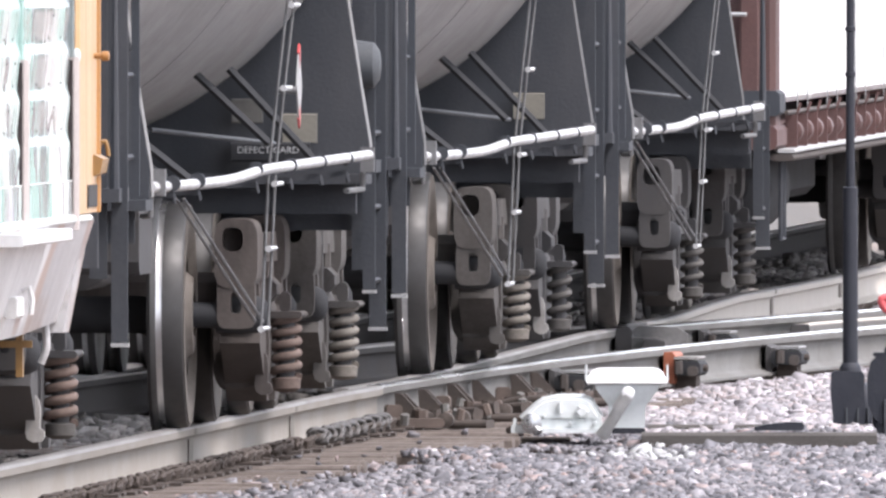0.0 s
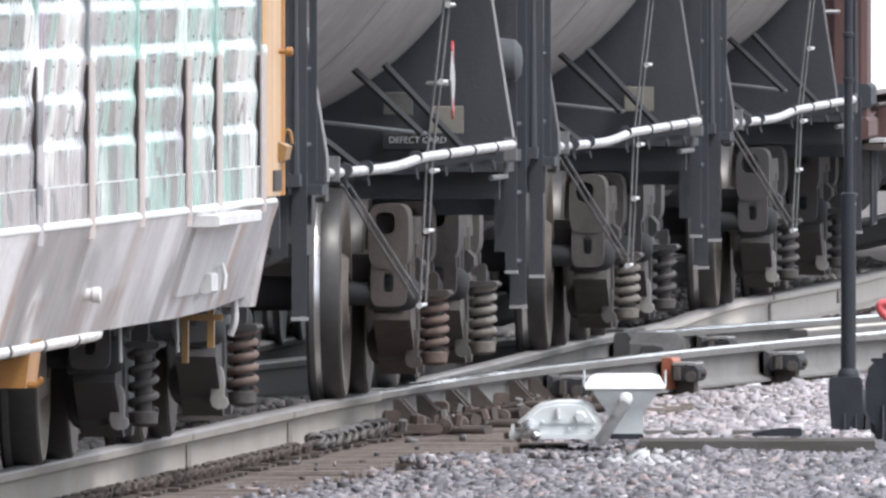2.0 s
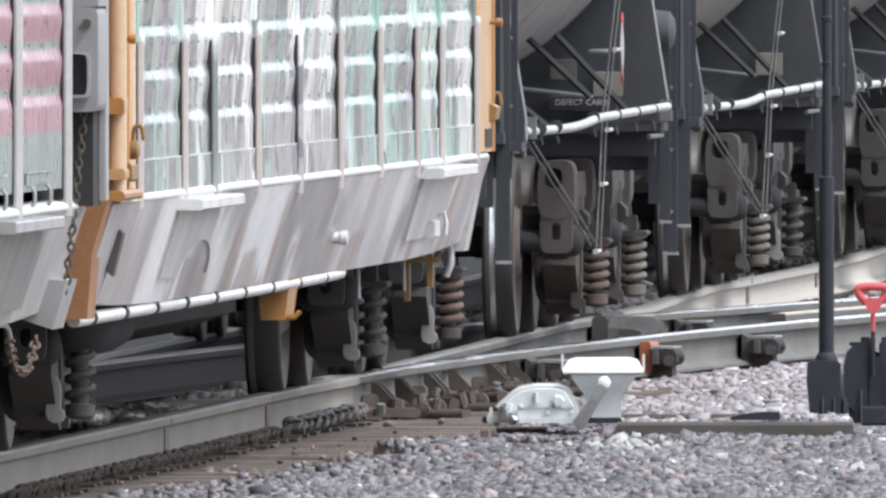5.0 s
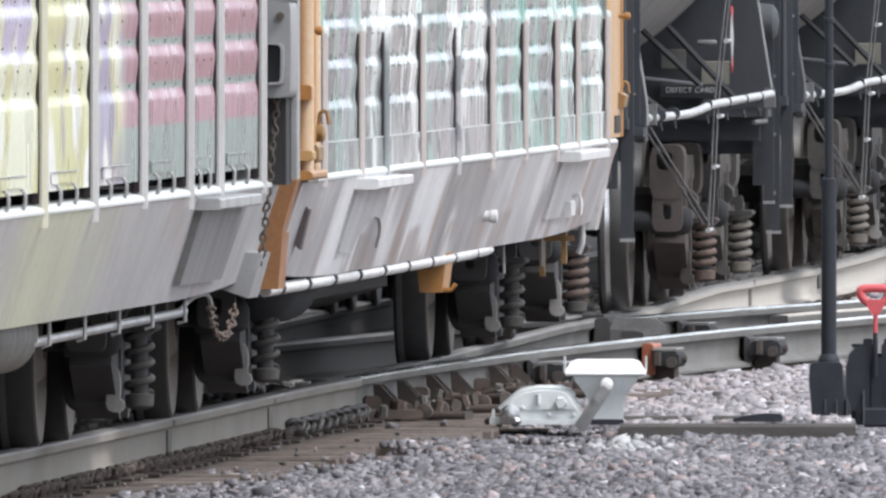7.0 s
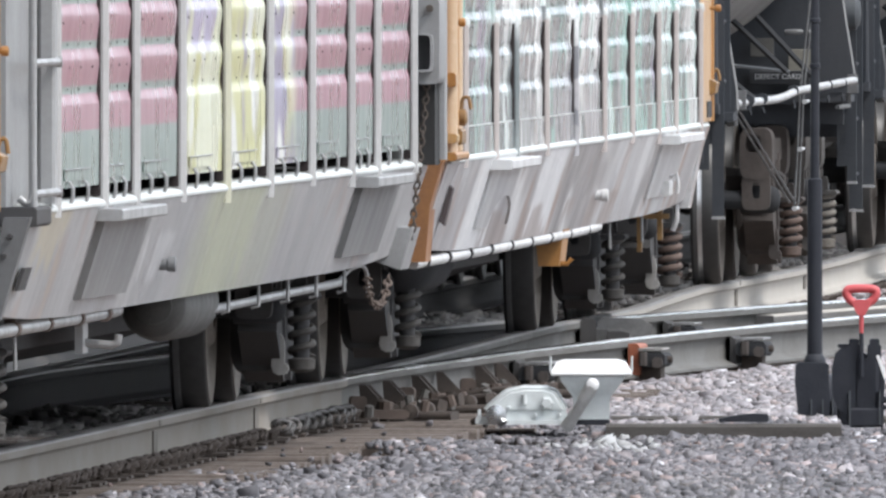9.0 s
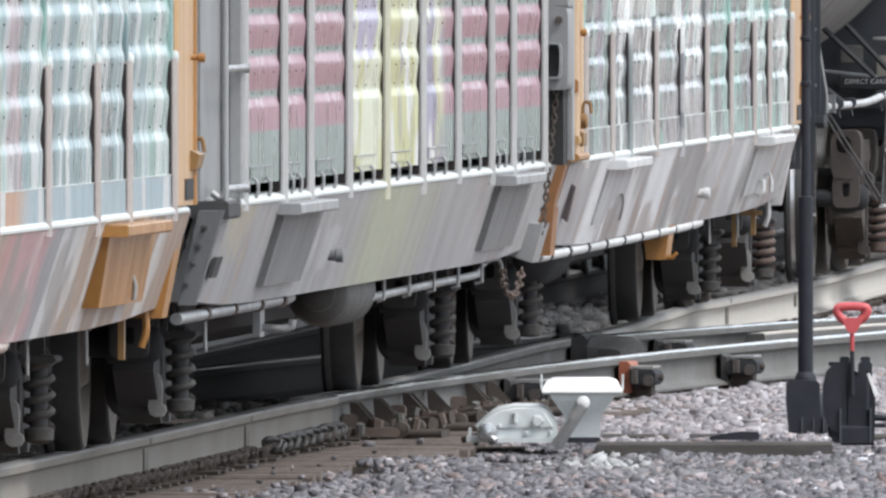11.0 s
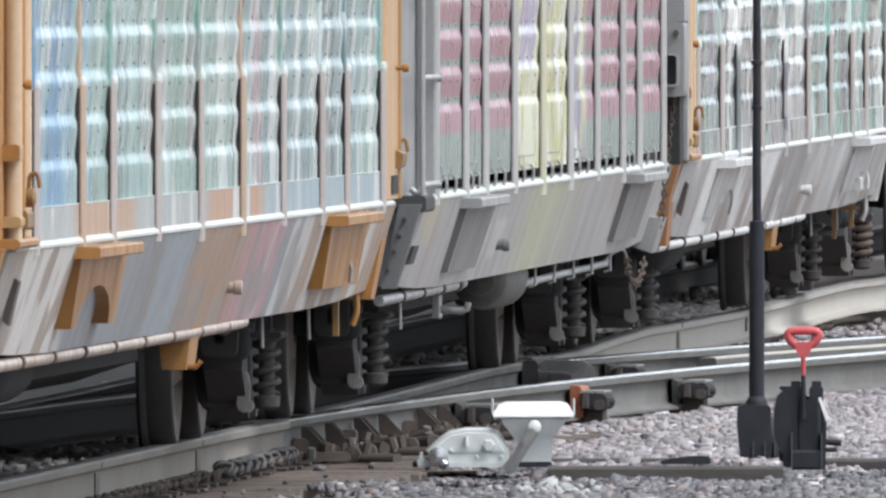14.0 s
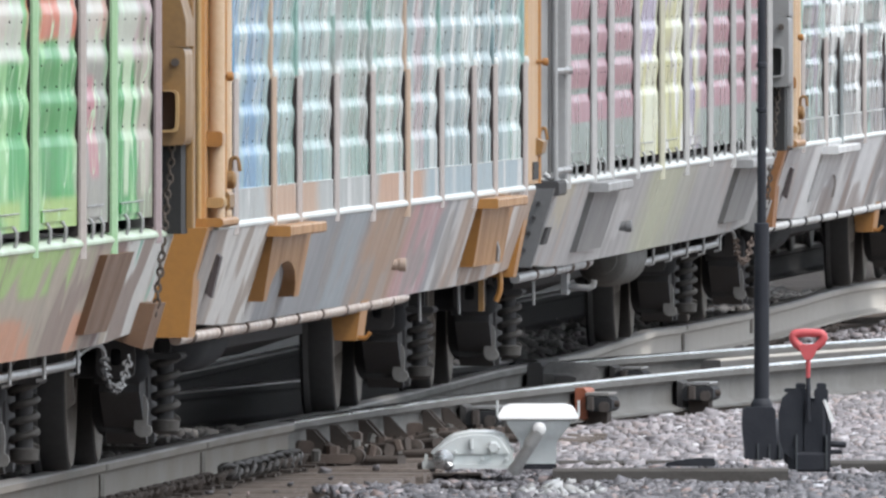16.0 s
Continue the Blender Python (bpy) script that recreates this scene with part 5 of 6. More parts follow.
def guard_rail():
    line = [Vector((main_x(y) + branch(y) - NEAR + .09 + .05 * (abs(y - 202) / 5.5) ** 3, y, main_z(y) - .062)) for y in [195.6 + .6 * i for i in range(20)]]
    ob = part("guard_rail", swept(LOWER, line), RAIL_SHADE)
    tagged(ob, "low dull guard rail beside the bright rail", "rail", kind="structure")
    part("rail_head", swept(HEAD, line), RAIL_PALE, ob)
    y, x, z = line[0].y, line[0].x, line[0].z
    part("flared_end", Mesh().prism([(x - .075, z + .10), (x + .05, z + .10), (x + .04, z + .187), (x - .045, z + .187)], "y", y - .30, y - .02), TRUCK_DARK, ob)


guard_rail()

# ---------------- things beside the track ----------------
def loft(rings):
    """Rings of equal length joined into one closed skin."""
    n = len(rings[0])
    f = [(i * n + k, i * n + (k + 1) % n, (i + 1) * n + (k + 1) % n, (i + 1) * n + k) for i in range(len(rings) - 1) for k in range(n)]
    f += [tuple(range(n - 1, -1, -1)), tuple(range((len(rings) - 1) * n, len(rings) * n))]
    return Mesh().add([p for r in rings for p in r], f)


def switch_machine():
    x0, y0 = .63, 163.7
    root = new("switch_machine")
    tagged(root, "pale grey switch machine with domed housing and flared stand", "switch machine")
    root.matrix_basis = pose(x0, y0, .0)
    dome = Mesh()
    prof = [(-.288, .03), (-.288, .078), (-.272, .094), (-.222, .140), (-.19, .160), (-.12, .173), (-.025, .171), (.015, .155), (.058, .085), (.064, .03)]
    dome.prism(prof, "y", -.15, .15)
    part("housing", dome, MACHINE, root)
    def edge(g, y):
        return [(-.112 + (x + .112) * g, y, .03 + (z - .03) * g) for x, z in prof[1:9]]
    part("housing_cover", loft([edge(.86, -.158), edge(.90, -.158), edge(1.05, -.115), edge(1.06, .13), edge(.9, .155)]), MACHINE, root)
    def deck(a, b, z, w):
        return [(a, -w, z), (b, -w, z), (b, w, z), (a, w, z)]
    part("stand_body", loft([deck(.095, .248, .03, .12), deck(.09, .25, .125, .12), deck(.08, .262, .145, .125), deck(.035, .308, .205, .16), deck(.03, .312, .222, .163)]), MACHINE, root)
    part("stand_lid", loft([deck(.0, .34, .224, .175), deck(-.006, .347, .231, .183), deck(-.004, .344, .247, .178), deck(.02, .32, .283, .13), deck(.05, .29, .294, .06)]), WRAP_WHITE, root, "bright white domed lid")
    part("lid_gasket", Mesh().box(.012, .330, -.168, .168, .2215, .2245), DARK_GREY, root)
    for x in (-.008, .345):
        part("lid_pin", Mesh().tube([(x, -.17, .24), (x, -.17, .31)], .006, 6), MACHINE, root)
    lev = Mesh().tube([(.06, -.20, .0), (.10, -.23, .06), (.155, -.25, .15)], [.030, .025, .025], 10).tube([(.13, -.242, .115), (.172, -.255, .18)], .029, 10)
    part("hand_lever", lev, MACHINE_STEEL, root)
    part("lever_socket", Mesh().lathe([(-.282, .012), (-.275, .027), (-.2, .029)], "y", (.174, 0, .187), 14), WRAP_WHITE, root)
    for x, z, r in ((-.025, .105, .030), (-.19, .085, .009), (-.075, .055, .009), (.03, .055, .009)):
        part("bolt", Mesh().lathe([(-.195, r * .7), (-.185, r), (-.14, r)], "y", (x, 0, z), 6), MACHINE, root)
    part("slot_cover", Mesh().box(-.132, -.112, -.182, -.15, .10, .142, .006), MACHINE, root)
    part("crank", Mesh().lathe([(-.26, .02), (-.25, .045), (-.2, .045), (-.17, .03)], "y", (-.245, 0, .055), 14).tube([(-.245, -.23, .055), (-.215, -.25, .015)], .022, 8), CRANK_STEEL, root)
    part("side_bracket", Mesh().box(-.335, -.285, -.12, .12, .012, .045, .006).box(-.325, -.31, -.10, .10, .04, .075, .005), MACHINE, root)
    part("foot_flange", Mesh().box(-.30, .07, -.2, .2, .012, .032, .006), MACHINE, root)
    part("stand_foot", Mesh().box(.10, .25, -.15, .15, .010, .034, .006), CAST_BLACK, root)
    rod = Mesh().tube([(-.28, .02, .04), (-.35, .06, .02)], .014, 8)
    part("throw_rod", rod, CLIP_IRON, root)


switch_machine()


def switch_stand():
    x0, y0 = 1.80, 166.2
    root = new("switch_stand")
    tagged(root, "black cast-iron switch stand with a tall slim target mast", "switch stand")
    root.matrix_basis = pose(x0, y0, 0)
    base = Mesh()
    base.prism([(-.072, .0), (.06, .0), (.068, .05), (.06, .17), (.062, .235), (.05, .25), (-.07, .252), (-.085, .24), (-.088, .16), (-.078, .06)], "y", -.12, .10)
    base.lathe([(.0, .0), (.0, .088), (.03, .098), (.13, .098), (.175, .080), (.20, .05), (.205, .0)], "z", (.02, -.02, 0), 24)
    base.lathe([(.24, .05), (.262, .048), (.285, .038), (.29, .03)], "z", (0, 0, 0), 20)
    part("base_casting", base, CAST_BLACK, root)
    for x in (-.02, .03, .075):
        part("rib", Mesh().box(x, x + .007, -.13, -.10, .0, .09), SLATE, root)
    part("mast", Mesh().lathe([(.2, .034), (1.06, .033), (1.065, .026)], "z", (0, 0, 0), 20), CAST_BLACK, root)
    up = Mesh().lathe([(1.06, .020), (2.6, .017)], "z", (0, 0, 0), 14)
    for z in (1.55, 1.75, 2.1):
        up.lathe([(z, .018), (z + .004, .024), (z + .02, .024), (z + .024, .018)], "z", (0, 0, 0), 14)
    part("target_rod", up, CAST_BLACK, root)


def hand_shovel():
    x0, y0 = 1.985, 163.6
    root = new("lever_stand")
    tagged(root, "black cast lever stand with a red D-shaped handle", "lever stand")
    root.matrix_basis = pose(x0, y0, 0)
    body = Mesh()
    body.prism([(-.115, .04), (-.05, .0), (.085, .0), (.09, .20), (.07, .30), (-.02, .33), (-.085, .27), (-.12, .18)], "y", -.05, .16)
    part("body", body, CAST_BLACK, root)
    lug = Mesh().prism([(-.03, .06), (-.03, .335), (-.055, .35), (-.10, .345), (-.125, .32), (-.14, .25), (-.138, .14), (-.115, .08), (-.08, .05)], "y", -.085, .06)
    lug.box(-.115, -.035, -.06, .04, .345, .362, .006).box(-.10, -.03, -.075, .02, .01, .07, .01)
    part("side_lug", lug, CAST_BLACK, root)
    for x in (-.045, .045):
        part("head_block", Mesh().box(x - .03, x + .03, -.08, .05, .29, .365, .012).box(x - .02, x + .022, -.07, .04, .36, .385, .006), CAST_BLACK, root)
    part("front_plate", Mesh().box(-.06, .075, -.10, -.05, .0, .085, .01).box(-.055, .07, -.085, -.05, .085, .30, .02), CAST_BLACK, root)
    for x in (-.062, .068):
        part("edge_rib", Mesh().box(x - .004, x + .004, -.105, -.06, .01, .16), SLATE, root)
    # white strip added for the highlight on the stand's right edge
    part("highlight_plate", Mesh().prism([(.052, .312), (.064, .316), (.104, .222), (.086, .212)], "y", -.13, -.112), WRAP_WHITE, root, "white strip for the edge highlight")
    shaft = Mesh().tube([(-.012, -.10, .22), (-.012, -.10, .38)], .011, 10)
    part("shaft", shaft, CAST_BLACK, root)
    part("grip_shaft", Mesh().tube([(-.012, -.10, .38), (-.012, -.10, .41)], .010, 10), CAST_BLACK, root)
    grip = Mesh().tube([(-.012, -.10, .405), (-.012, -.10, .50)], [.0095, .011], 10)
    loop = smooth_line([(-.012 + a, -.10, b) for a, b in [(0, .532), (-.032, .542), (-.056, .562), (-.066, .587), (-.056, .600), (-.03, .604), (.03, .604), (.056, .600), (.066, .587), (.056, .562), (.032, .542), (0, .532)]], 4)
    grip.tube(loop, .0185, 12)
    grip.prism([(-.026, .488), (.002, .488), (.016, .510), (.032, .545), (.01, .556), (-.034, .556), (-.056, .545), (-.040, .510)], "y", -.118, -.082)
    part("grip", grip, RED_GRIP, root, "red plastic D-shaped grip")
    part("side_peg", Mesh().tube([(.085, .05, .12), (.155, .05, .115)], .014, 8).tube([(.085, .05, .085), (.135, .05, .085)], .010, 8), CAST_BLACK, root)


switch_stand()
hand_shovel()


def rail_clamp(name, y, mat, label, side=.75, lift=0.0):
    """A clamp-like box bolted to the outer side of a bright rail's web."""
    x = main_x(y) + branch(y) + side
    root = new(name)
    tagged(root, label, "rail clamp")
    root.matrix_basis = pose(x, y, main_z(y) + lift, 0, 0, -6)
    orange = mat is ORANGE_CLAMP
    part("bracket", Mesh().prism([(.034, .018), (.060, .012), (.088, .014), (.088, .150), (.075, .164), (.034, .164)] if orange else [(.034, .0), (.062, .0), (.062, .135), (.034, .15)], "y", -.2, .2), mat, root)
    part("box", Mesh().box(.09 if orange else .064, .215, -.25, .12, .052, .122, .015), BRACE_BLACK, root)
    part("cover_plate", Mesh().box(.085, .20, -.23, .16, .130, .142, .004).box(.10, .15, -.2, .1, .12, .132), SHOE_GREY if orange else MID_GREY, root)
    part("side_lug", Mesh().box(.155, .205, -.275, -.22, .05, .10, .012).box(.092, .13, -.27, -.24, .06, .125, .008), TRUCK_RUST, root)
    part("bolt", Mesh().lathe([(.21, .016), (.235, .016), (.24, .010)], "x", (0, -.1, .088), 8), CLIP_IRON, root)
    part("foot", Mesh().box(.08, .18, -.1, .1, -.09, .054), CLIP_IRON, root)


rail_clamp("orange_rail_clamp", 180.0, ORANGE_CLAMP, "orange painted rail clamp with black box on the rail")
rail_clamp("rail_clamp", 184.35, TRUCK_DARK, "dark steel clamp box bolted to the bright rail")
rail_clamp("rail_clamp", 174.7, TRUCK_DARK, "dark steel clamp box bolted to the bright rail")
rail_clamp("rail_clamp", 193.1, TRUCK_DARK, "dark steel clamp box bolted to the bright rail", -.75, -.024)


def headblock():
    """The two long ties under the stands, and a dark rag-like scrap on one of them."""
    for y, x0, x1 in ((163.05, .86, 1.88), (165.6, .9, 2.6)):
        t = Mesh().box(x0, x1, y - .12, y + .12, -.14, .022, .012)
        tagged(part("headblock_tie", t, TIMBER_DARK), "long weathered wooden tie that carries the switch gear", "railway tie", "headblock ties")
    sc = Mesh().prism([(-.11, .0), (.10, .0), (.106, .012), (.10, .034), (.03, .036), (-.06, .026), (-.11, .014)], "y", -.06, .06)
    ob = part("dark_scrap", sc, CAST_BLACK, at=pose(1.46, 163.05, .031))
    tagged(ob, "flat dark piece of scrap lying on a tie", "scrap")


headblock()

# ---------------- the train ----------------
WHITE, TEAL, PURPLE = (.84, .85, .85), (.40, .60, .55), (.33, .29, .38)
PAINT_A = sprayed("white_and_teal_spray", (.31, .455, .425), [
    (-13, 14, -10, 0, (.29, .50, .45), .5, .5), (-13, 14, -10, 0, (.27, .30, .305), .30, .6), (-13, -7.6, -10, 0, (.36, .46, .445), .6, .5),
    (-13, 14, -10, 0, PURPLE, .06, .8), (-8.0, 1.6, -10, 0, WHITE, .62, .5), (-8.4, -3.4, -10, 0, (.82, .84, .84), .72, 0), (-8.2, -3.4, -10, 0, (.33, .35, .36), .2, .9), (-3.6, 4.2, -10, 0, (.38, .37, .39), .30, .8), (0, 14, -10, 0, (.62, .72, .70), .20, .8), (9.0, 14, -10, 0, (.74, .77, .77), .3, .6),
    (-13, 14, -10, 0, (.15, .18, .185), .12, .8)], 0.24, .0, .15, seed=1.0, lines=((.16, .17, .19), .8, .012), tall=.6, veil=.92)
SKIRT_A = sprayed("white_and_grey_spray", (.46, .455, .46), [
    (-13, 14, -10, 0, (.58, .58, .59), .5, .28), (-7.0, 11, -10, 0, (.26, .25, .255), .46, .45), (-13, 14, -10, 0, (.34, .33, .34), .3, .4), (-13, 14, -10, 0, (.34, .22, .17), .07, 1.2), (-9.7, -7.0, -10, 0, (.82, .83, .84), .92, 0), (-3.7, -1.7, -10, 0, (.80, .81, .83), .85, 0),
    (2.9, 7.0, -10, 0, (.60, .61, .63), .5, 0), (-11, 10, -10, 0, (.74, .75, .76), .26, .5), (-1.5, 9, -10, 0, (.24, .235, .24), .22, .8), (-12.6, 13, .55, .72, (.31, .26, .24), .25, .8)], .42, .0, .15, seed=4.0, tall=1.1, veil=.75)
PAINT_B = sprayed("pink_band_and_yellow_spray", (.235, .295, .275), [
    (-3.5, 3.4, -10, 0, (.55, .55, .27), .96, 0), (-3.5, 3.4, -10, 0, (.66, .68, .52), .3, .6), (-3.7, 3.7, -10, 0, (.25, .22, .30), .12, .8), (-3.9, 1.0, 1.52, 2.2, (.42, .38, .53), .5, .7), (2.2, 3.6, -10, 0, (.30, .27, .38), .3, .8), (-3.9, 3.2, -10, 0, (.76, .77, .74), .10, .9)],
    0.33, .0, .06, seed=9.0, bands=((.345, .145, .192), 1.25), tall=1.1)
SKIRT_B = sprayed("dusty_grey_skirt_paint", (.395, .395, .40), [
    (-12, -10.4, -10, 0, (.55, .47, .27), .3, 1.2), (-13, 13, -10, 0, (.36, .355, .36), .2, .4), (-13, 13, -10, 0, (.48, .47, .47), .2, .4), (-13, 13, -10, 0, (.36, .27, .24), .03, 1.0),
    (-2.4, 3.4, -10, 0, (.45, .465, .37), .55, 0), (-1.9, 1.4, -10, 0, (.47, .50, .30), .4, 0), (-2.2, 3.4, -10, 0, (.36, .36, .34), .12, .8), (-5.9, -3.4, .655, .84, (.24, .24, .25), .3, 1.6), (-5.9, -3.4, .66, .835, (.70, .70, .71), .4, 1.8)], .45, .0, .08, seed=13.0, tall=1.4, veil=.42)
PAINT_C = sprayed("blue_and_teal_spray", (.25, .40, .37), [
    (-13, -8.4, -10, 0, (.12, .29, .49), .95, 0), (-8.6, -4.5, -10, 0, (.20, .38, .52), .6, .8), (-8.0, -3.4, 1.3, 3, (.46, .62, .64), .62, .7), (-10.8, -4.5, -10, 0, (.27, .46, .54), .35, .9), (-5, 2, -10, 0, (.235, .385, .345), .6, .9), (-5, 3, 1.25, 3, (.33, .31, .315), .5, .5), (-13, 12, -10, 0, (.33, .48, .46), .26, 1.6),
    (1.5, 12, -10, 0, (.20, .29, .335), .8, .8), (2.5, 12, -10, 0, (.70, .72, .72), .3, 1.5), (2.7, 3.3, -10, 0, (.46, .25, .29), .5, 0), (-13, 12, -10, 0, (.10, .14, .15), .06, 2.2), (-13, 12, -10, 0, (.66, .70, .70), .08, 2.6)], .32, .0, .15, seed=17.0, lines=((.62, .68, .68), 1.5, .007), tall=.5, veil=.68)
STRIP_C = sprayed("orange_and_grey_strip_paint", (.40, .425, .425), [
    (-8.7, -5.2, -10, 0, (.46, .27, .16), .8, 0), (-.5, 3.2, -10, 0, (.46, .255, .155), .9, 0), (3.4, 12, -10, 0, (.29, .38, .43), .9, 0), (-13, 12, -10, 0, (.56, .57, .57), .05, 2.0)], .45, .1, .15, seed=19.0)
SKIRT_C = sprayed("orange_grey_skirt_spray", (.31, .32, .34), [
    (-13, -8.2, -10, 0, (.39, .31, .245), .75, 0), (-12.4, -7.6, -10, 0, (.74, .74, .73), .62, 1.6), (-1.0, 3.2, -10, 0, (.42, .27, .175), .85, 0), (-3.2, -1.4, -10, 0, (.36, .42, .46), .6, 0), (6.5, 13.4, -10, 0, (.40, .28, .20), .8, 0),
    (2.4, 5.0, -10, 0, (.52, .30, .32), .8, 0), (-1, 3, -10, 0, (.38, .33, .30), .35, .9), (4.4, 12, -10, 0, (.64, .64, .64), .34, 1.3), (-13, 12, -10, 0, (.30, .28, .27), .06, .9)], .5, .05, .12, seed=23.0, tall=1.8, veil=.72)
PAINT_D = sprayed("bright_green_spray", (.02, .34, .07), [
    (-13, 14, -10, 0, (.01, .26, .04), .8, .5), (-13, 4.5, -10, 0, (.16, .46, .14), .5, .6), (-13, 14, -10, 0, (.26, .54, .23), .08, 1.3), (7.3, 9.25, -10, 0, (.30, .265, .27), .88, 0), (-13, 9, 1.74, 2.4, (.62, .13, .08), .62, .9), (-13, 14, 1.66, 2.4, (.52, .53, .48), .5, .8), (7.4, 8.6, 1.22, 1.6, (.46, .16, .21), .3, 1.0),
    (9.4, 12, 1.15, 1.7, (.50, .64, .44), .36, 1.8), (-13, 8, .9, 1.16, (.34, .50, .13), .62, .6), (11, 12.2, -10, 0, (.40, .17, .26), .5, 0)], .40, .0, .12, seed=29.0, lines=((.50, .72, .48), 1.4, .007), tall=1.0, veil=.9)
SKIRT_D = sprayed("green_orange_skirt_spray", (.42, .37, .31), [
    (-13, 8, .80, 1.1, (.36, .54, .20), .85, .6), (-13, 9, .5, .72, (.55, .29, .19), .6, .8), (9.2, 10.2, -10, 0, (.16, .09, .09), .85, 0), (10, 14, -10, 0, (.62, .62, .60), .6, 1.4), (10, 13, -10, 0, (.20, .48, .38), .2, 1.4), (-13, 12, -10, 0, (.28, .22, .19), .25, 1.2)], .5, .05, .25, seed=31.0, tall=1.8)
RUST_POST = worn("faded_orange_post_paint", (.45, .335, .255), (.34, .27, .225), .5, 0.0, 2.5, .5, (1, 1, .3), 40, .12)

JACK_GREY = worn("dull_grey_panel_paint", (.24, .24, .24), (.18, .175, .17), .55, 0.0, 2.0, .5, (1, 2.0, .4), 30, .1)
JACK_WHITE = worn("streaky_white_spray", (.62, .62, .625), (.36, .345, .345), .45, 0.0, 1.0, .6, (1, 2.2, .35), 30, .1)

autorack(122.05, 0, PAINT_A, SKIRT_A, True)
autorack(94.75, 1, PAINT_B, SKIRT_B, False)
autorack(67.12, 2, PAINT_C, SKIRT_C, True, STRIP_C)
autorack(38.85, 3, PAINT_D, SKIRT_D, False)
for i in range(3):
    tank_car(145.4 + 18.0 * i, i)
lumber_car(205.0)
lumber_car(232.6)

# ---------------- ties, clips and ballast ----------------
def ties():
    root = new("tie_row")
    tagged(root, "weathered wooden ties under both tracks", "railway ties", kind="structure")
    def tie_mesh(w):
        return Mesh().box(-1.32, w, -.115, .115, -.15, .0, .012).data("tie", TIMBER)
    kinds = [tie_mesh(1.32 + .2 * i) for i in range(14)]
    plate = Mesh().box(-.17, .18, -.09, .09, .0005, .014, .003)
    plate.tube([(.12, -.05, .01), (.12, -.05, .045)], [.012, .02], 6).tube([(.12, .05, .01), (.12, .05, .045)], [.012, .02], 6)
    plate.tube(smooth_line([(.085, -.06, .03), (.13, -.03, .05), (.13, .03, .05), (.08, .06, .03)], 3), .012, 6)
    plate_me = plate.data("tie_plate", CLIP_IRON)
    rest = Mesh()
    y = 30.0
    while y < 330:
        x = track_x(y)
        yaw = -math.degrees(math.atan(track_x(y + .5) - track_x(y - .5)))
        if 141 < y < 222:
            w = min(13, max(0, int((branch(y) + (.25 if 158 < y < 170 else 0)) / .2 + random.random())))
            m = pose(x + random.uniform(-.02, .02), y, random.uniform(-.006, .0), 0, random.uniform(-.4, .4), yaw + random.uniform(-.4, .4))
            t = part("tie", kinds[w], None, root, at=m)
            part("tie_plate", plate_me, None, t, at=pose(NEAR + branch(y) if branch(y) < .12 else NEAR, 0, .004))
        else:
            rest.box(x - 1.32, x + 1.32 + (branch(y) if y > 200 else 0), y - .115, y + .115, -.15, 0.0)
        y += .53
    tagged(part("tie_rest", rest, TIMBER, root), kind="stuff")


ties()


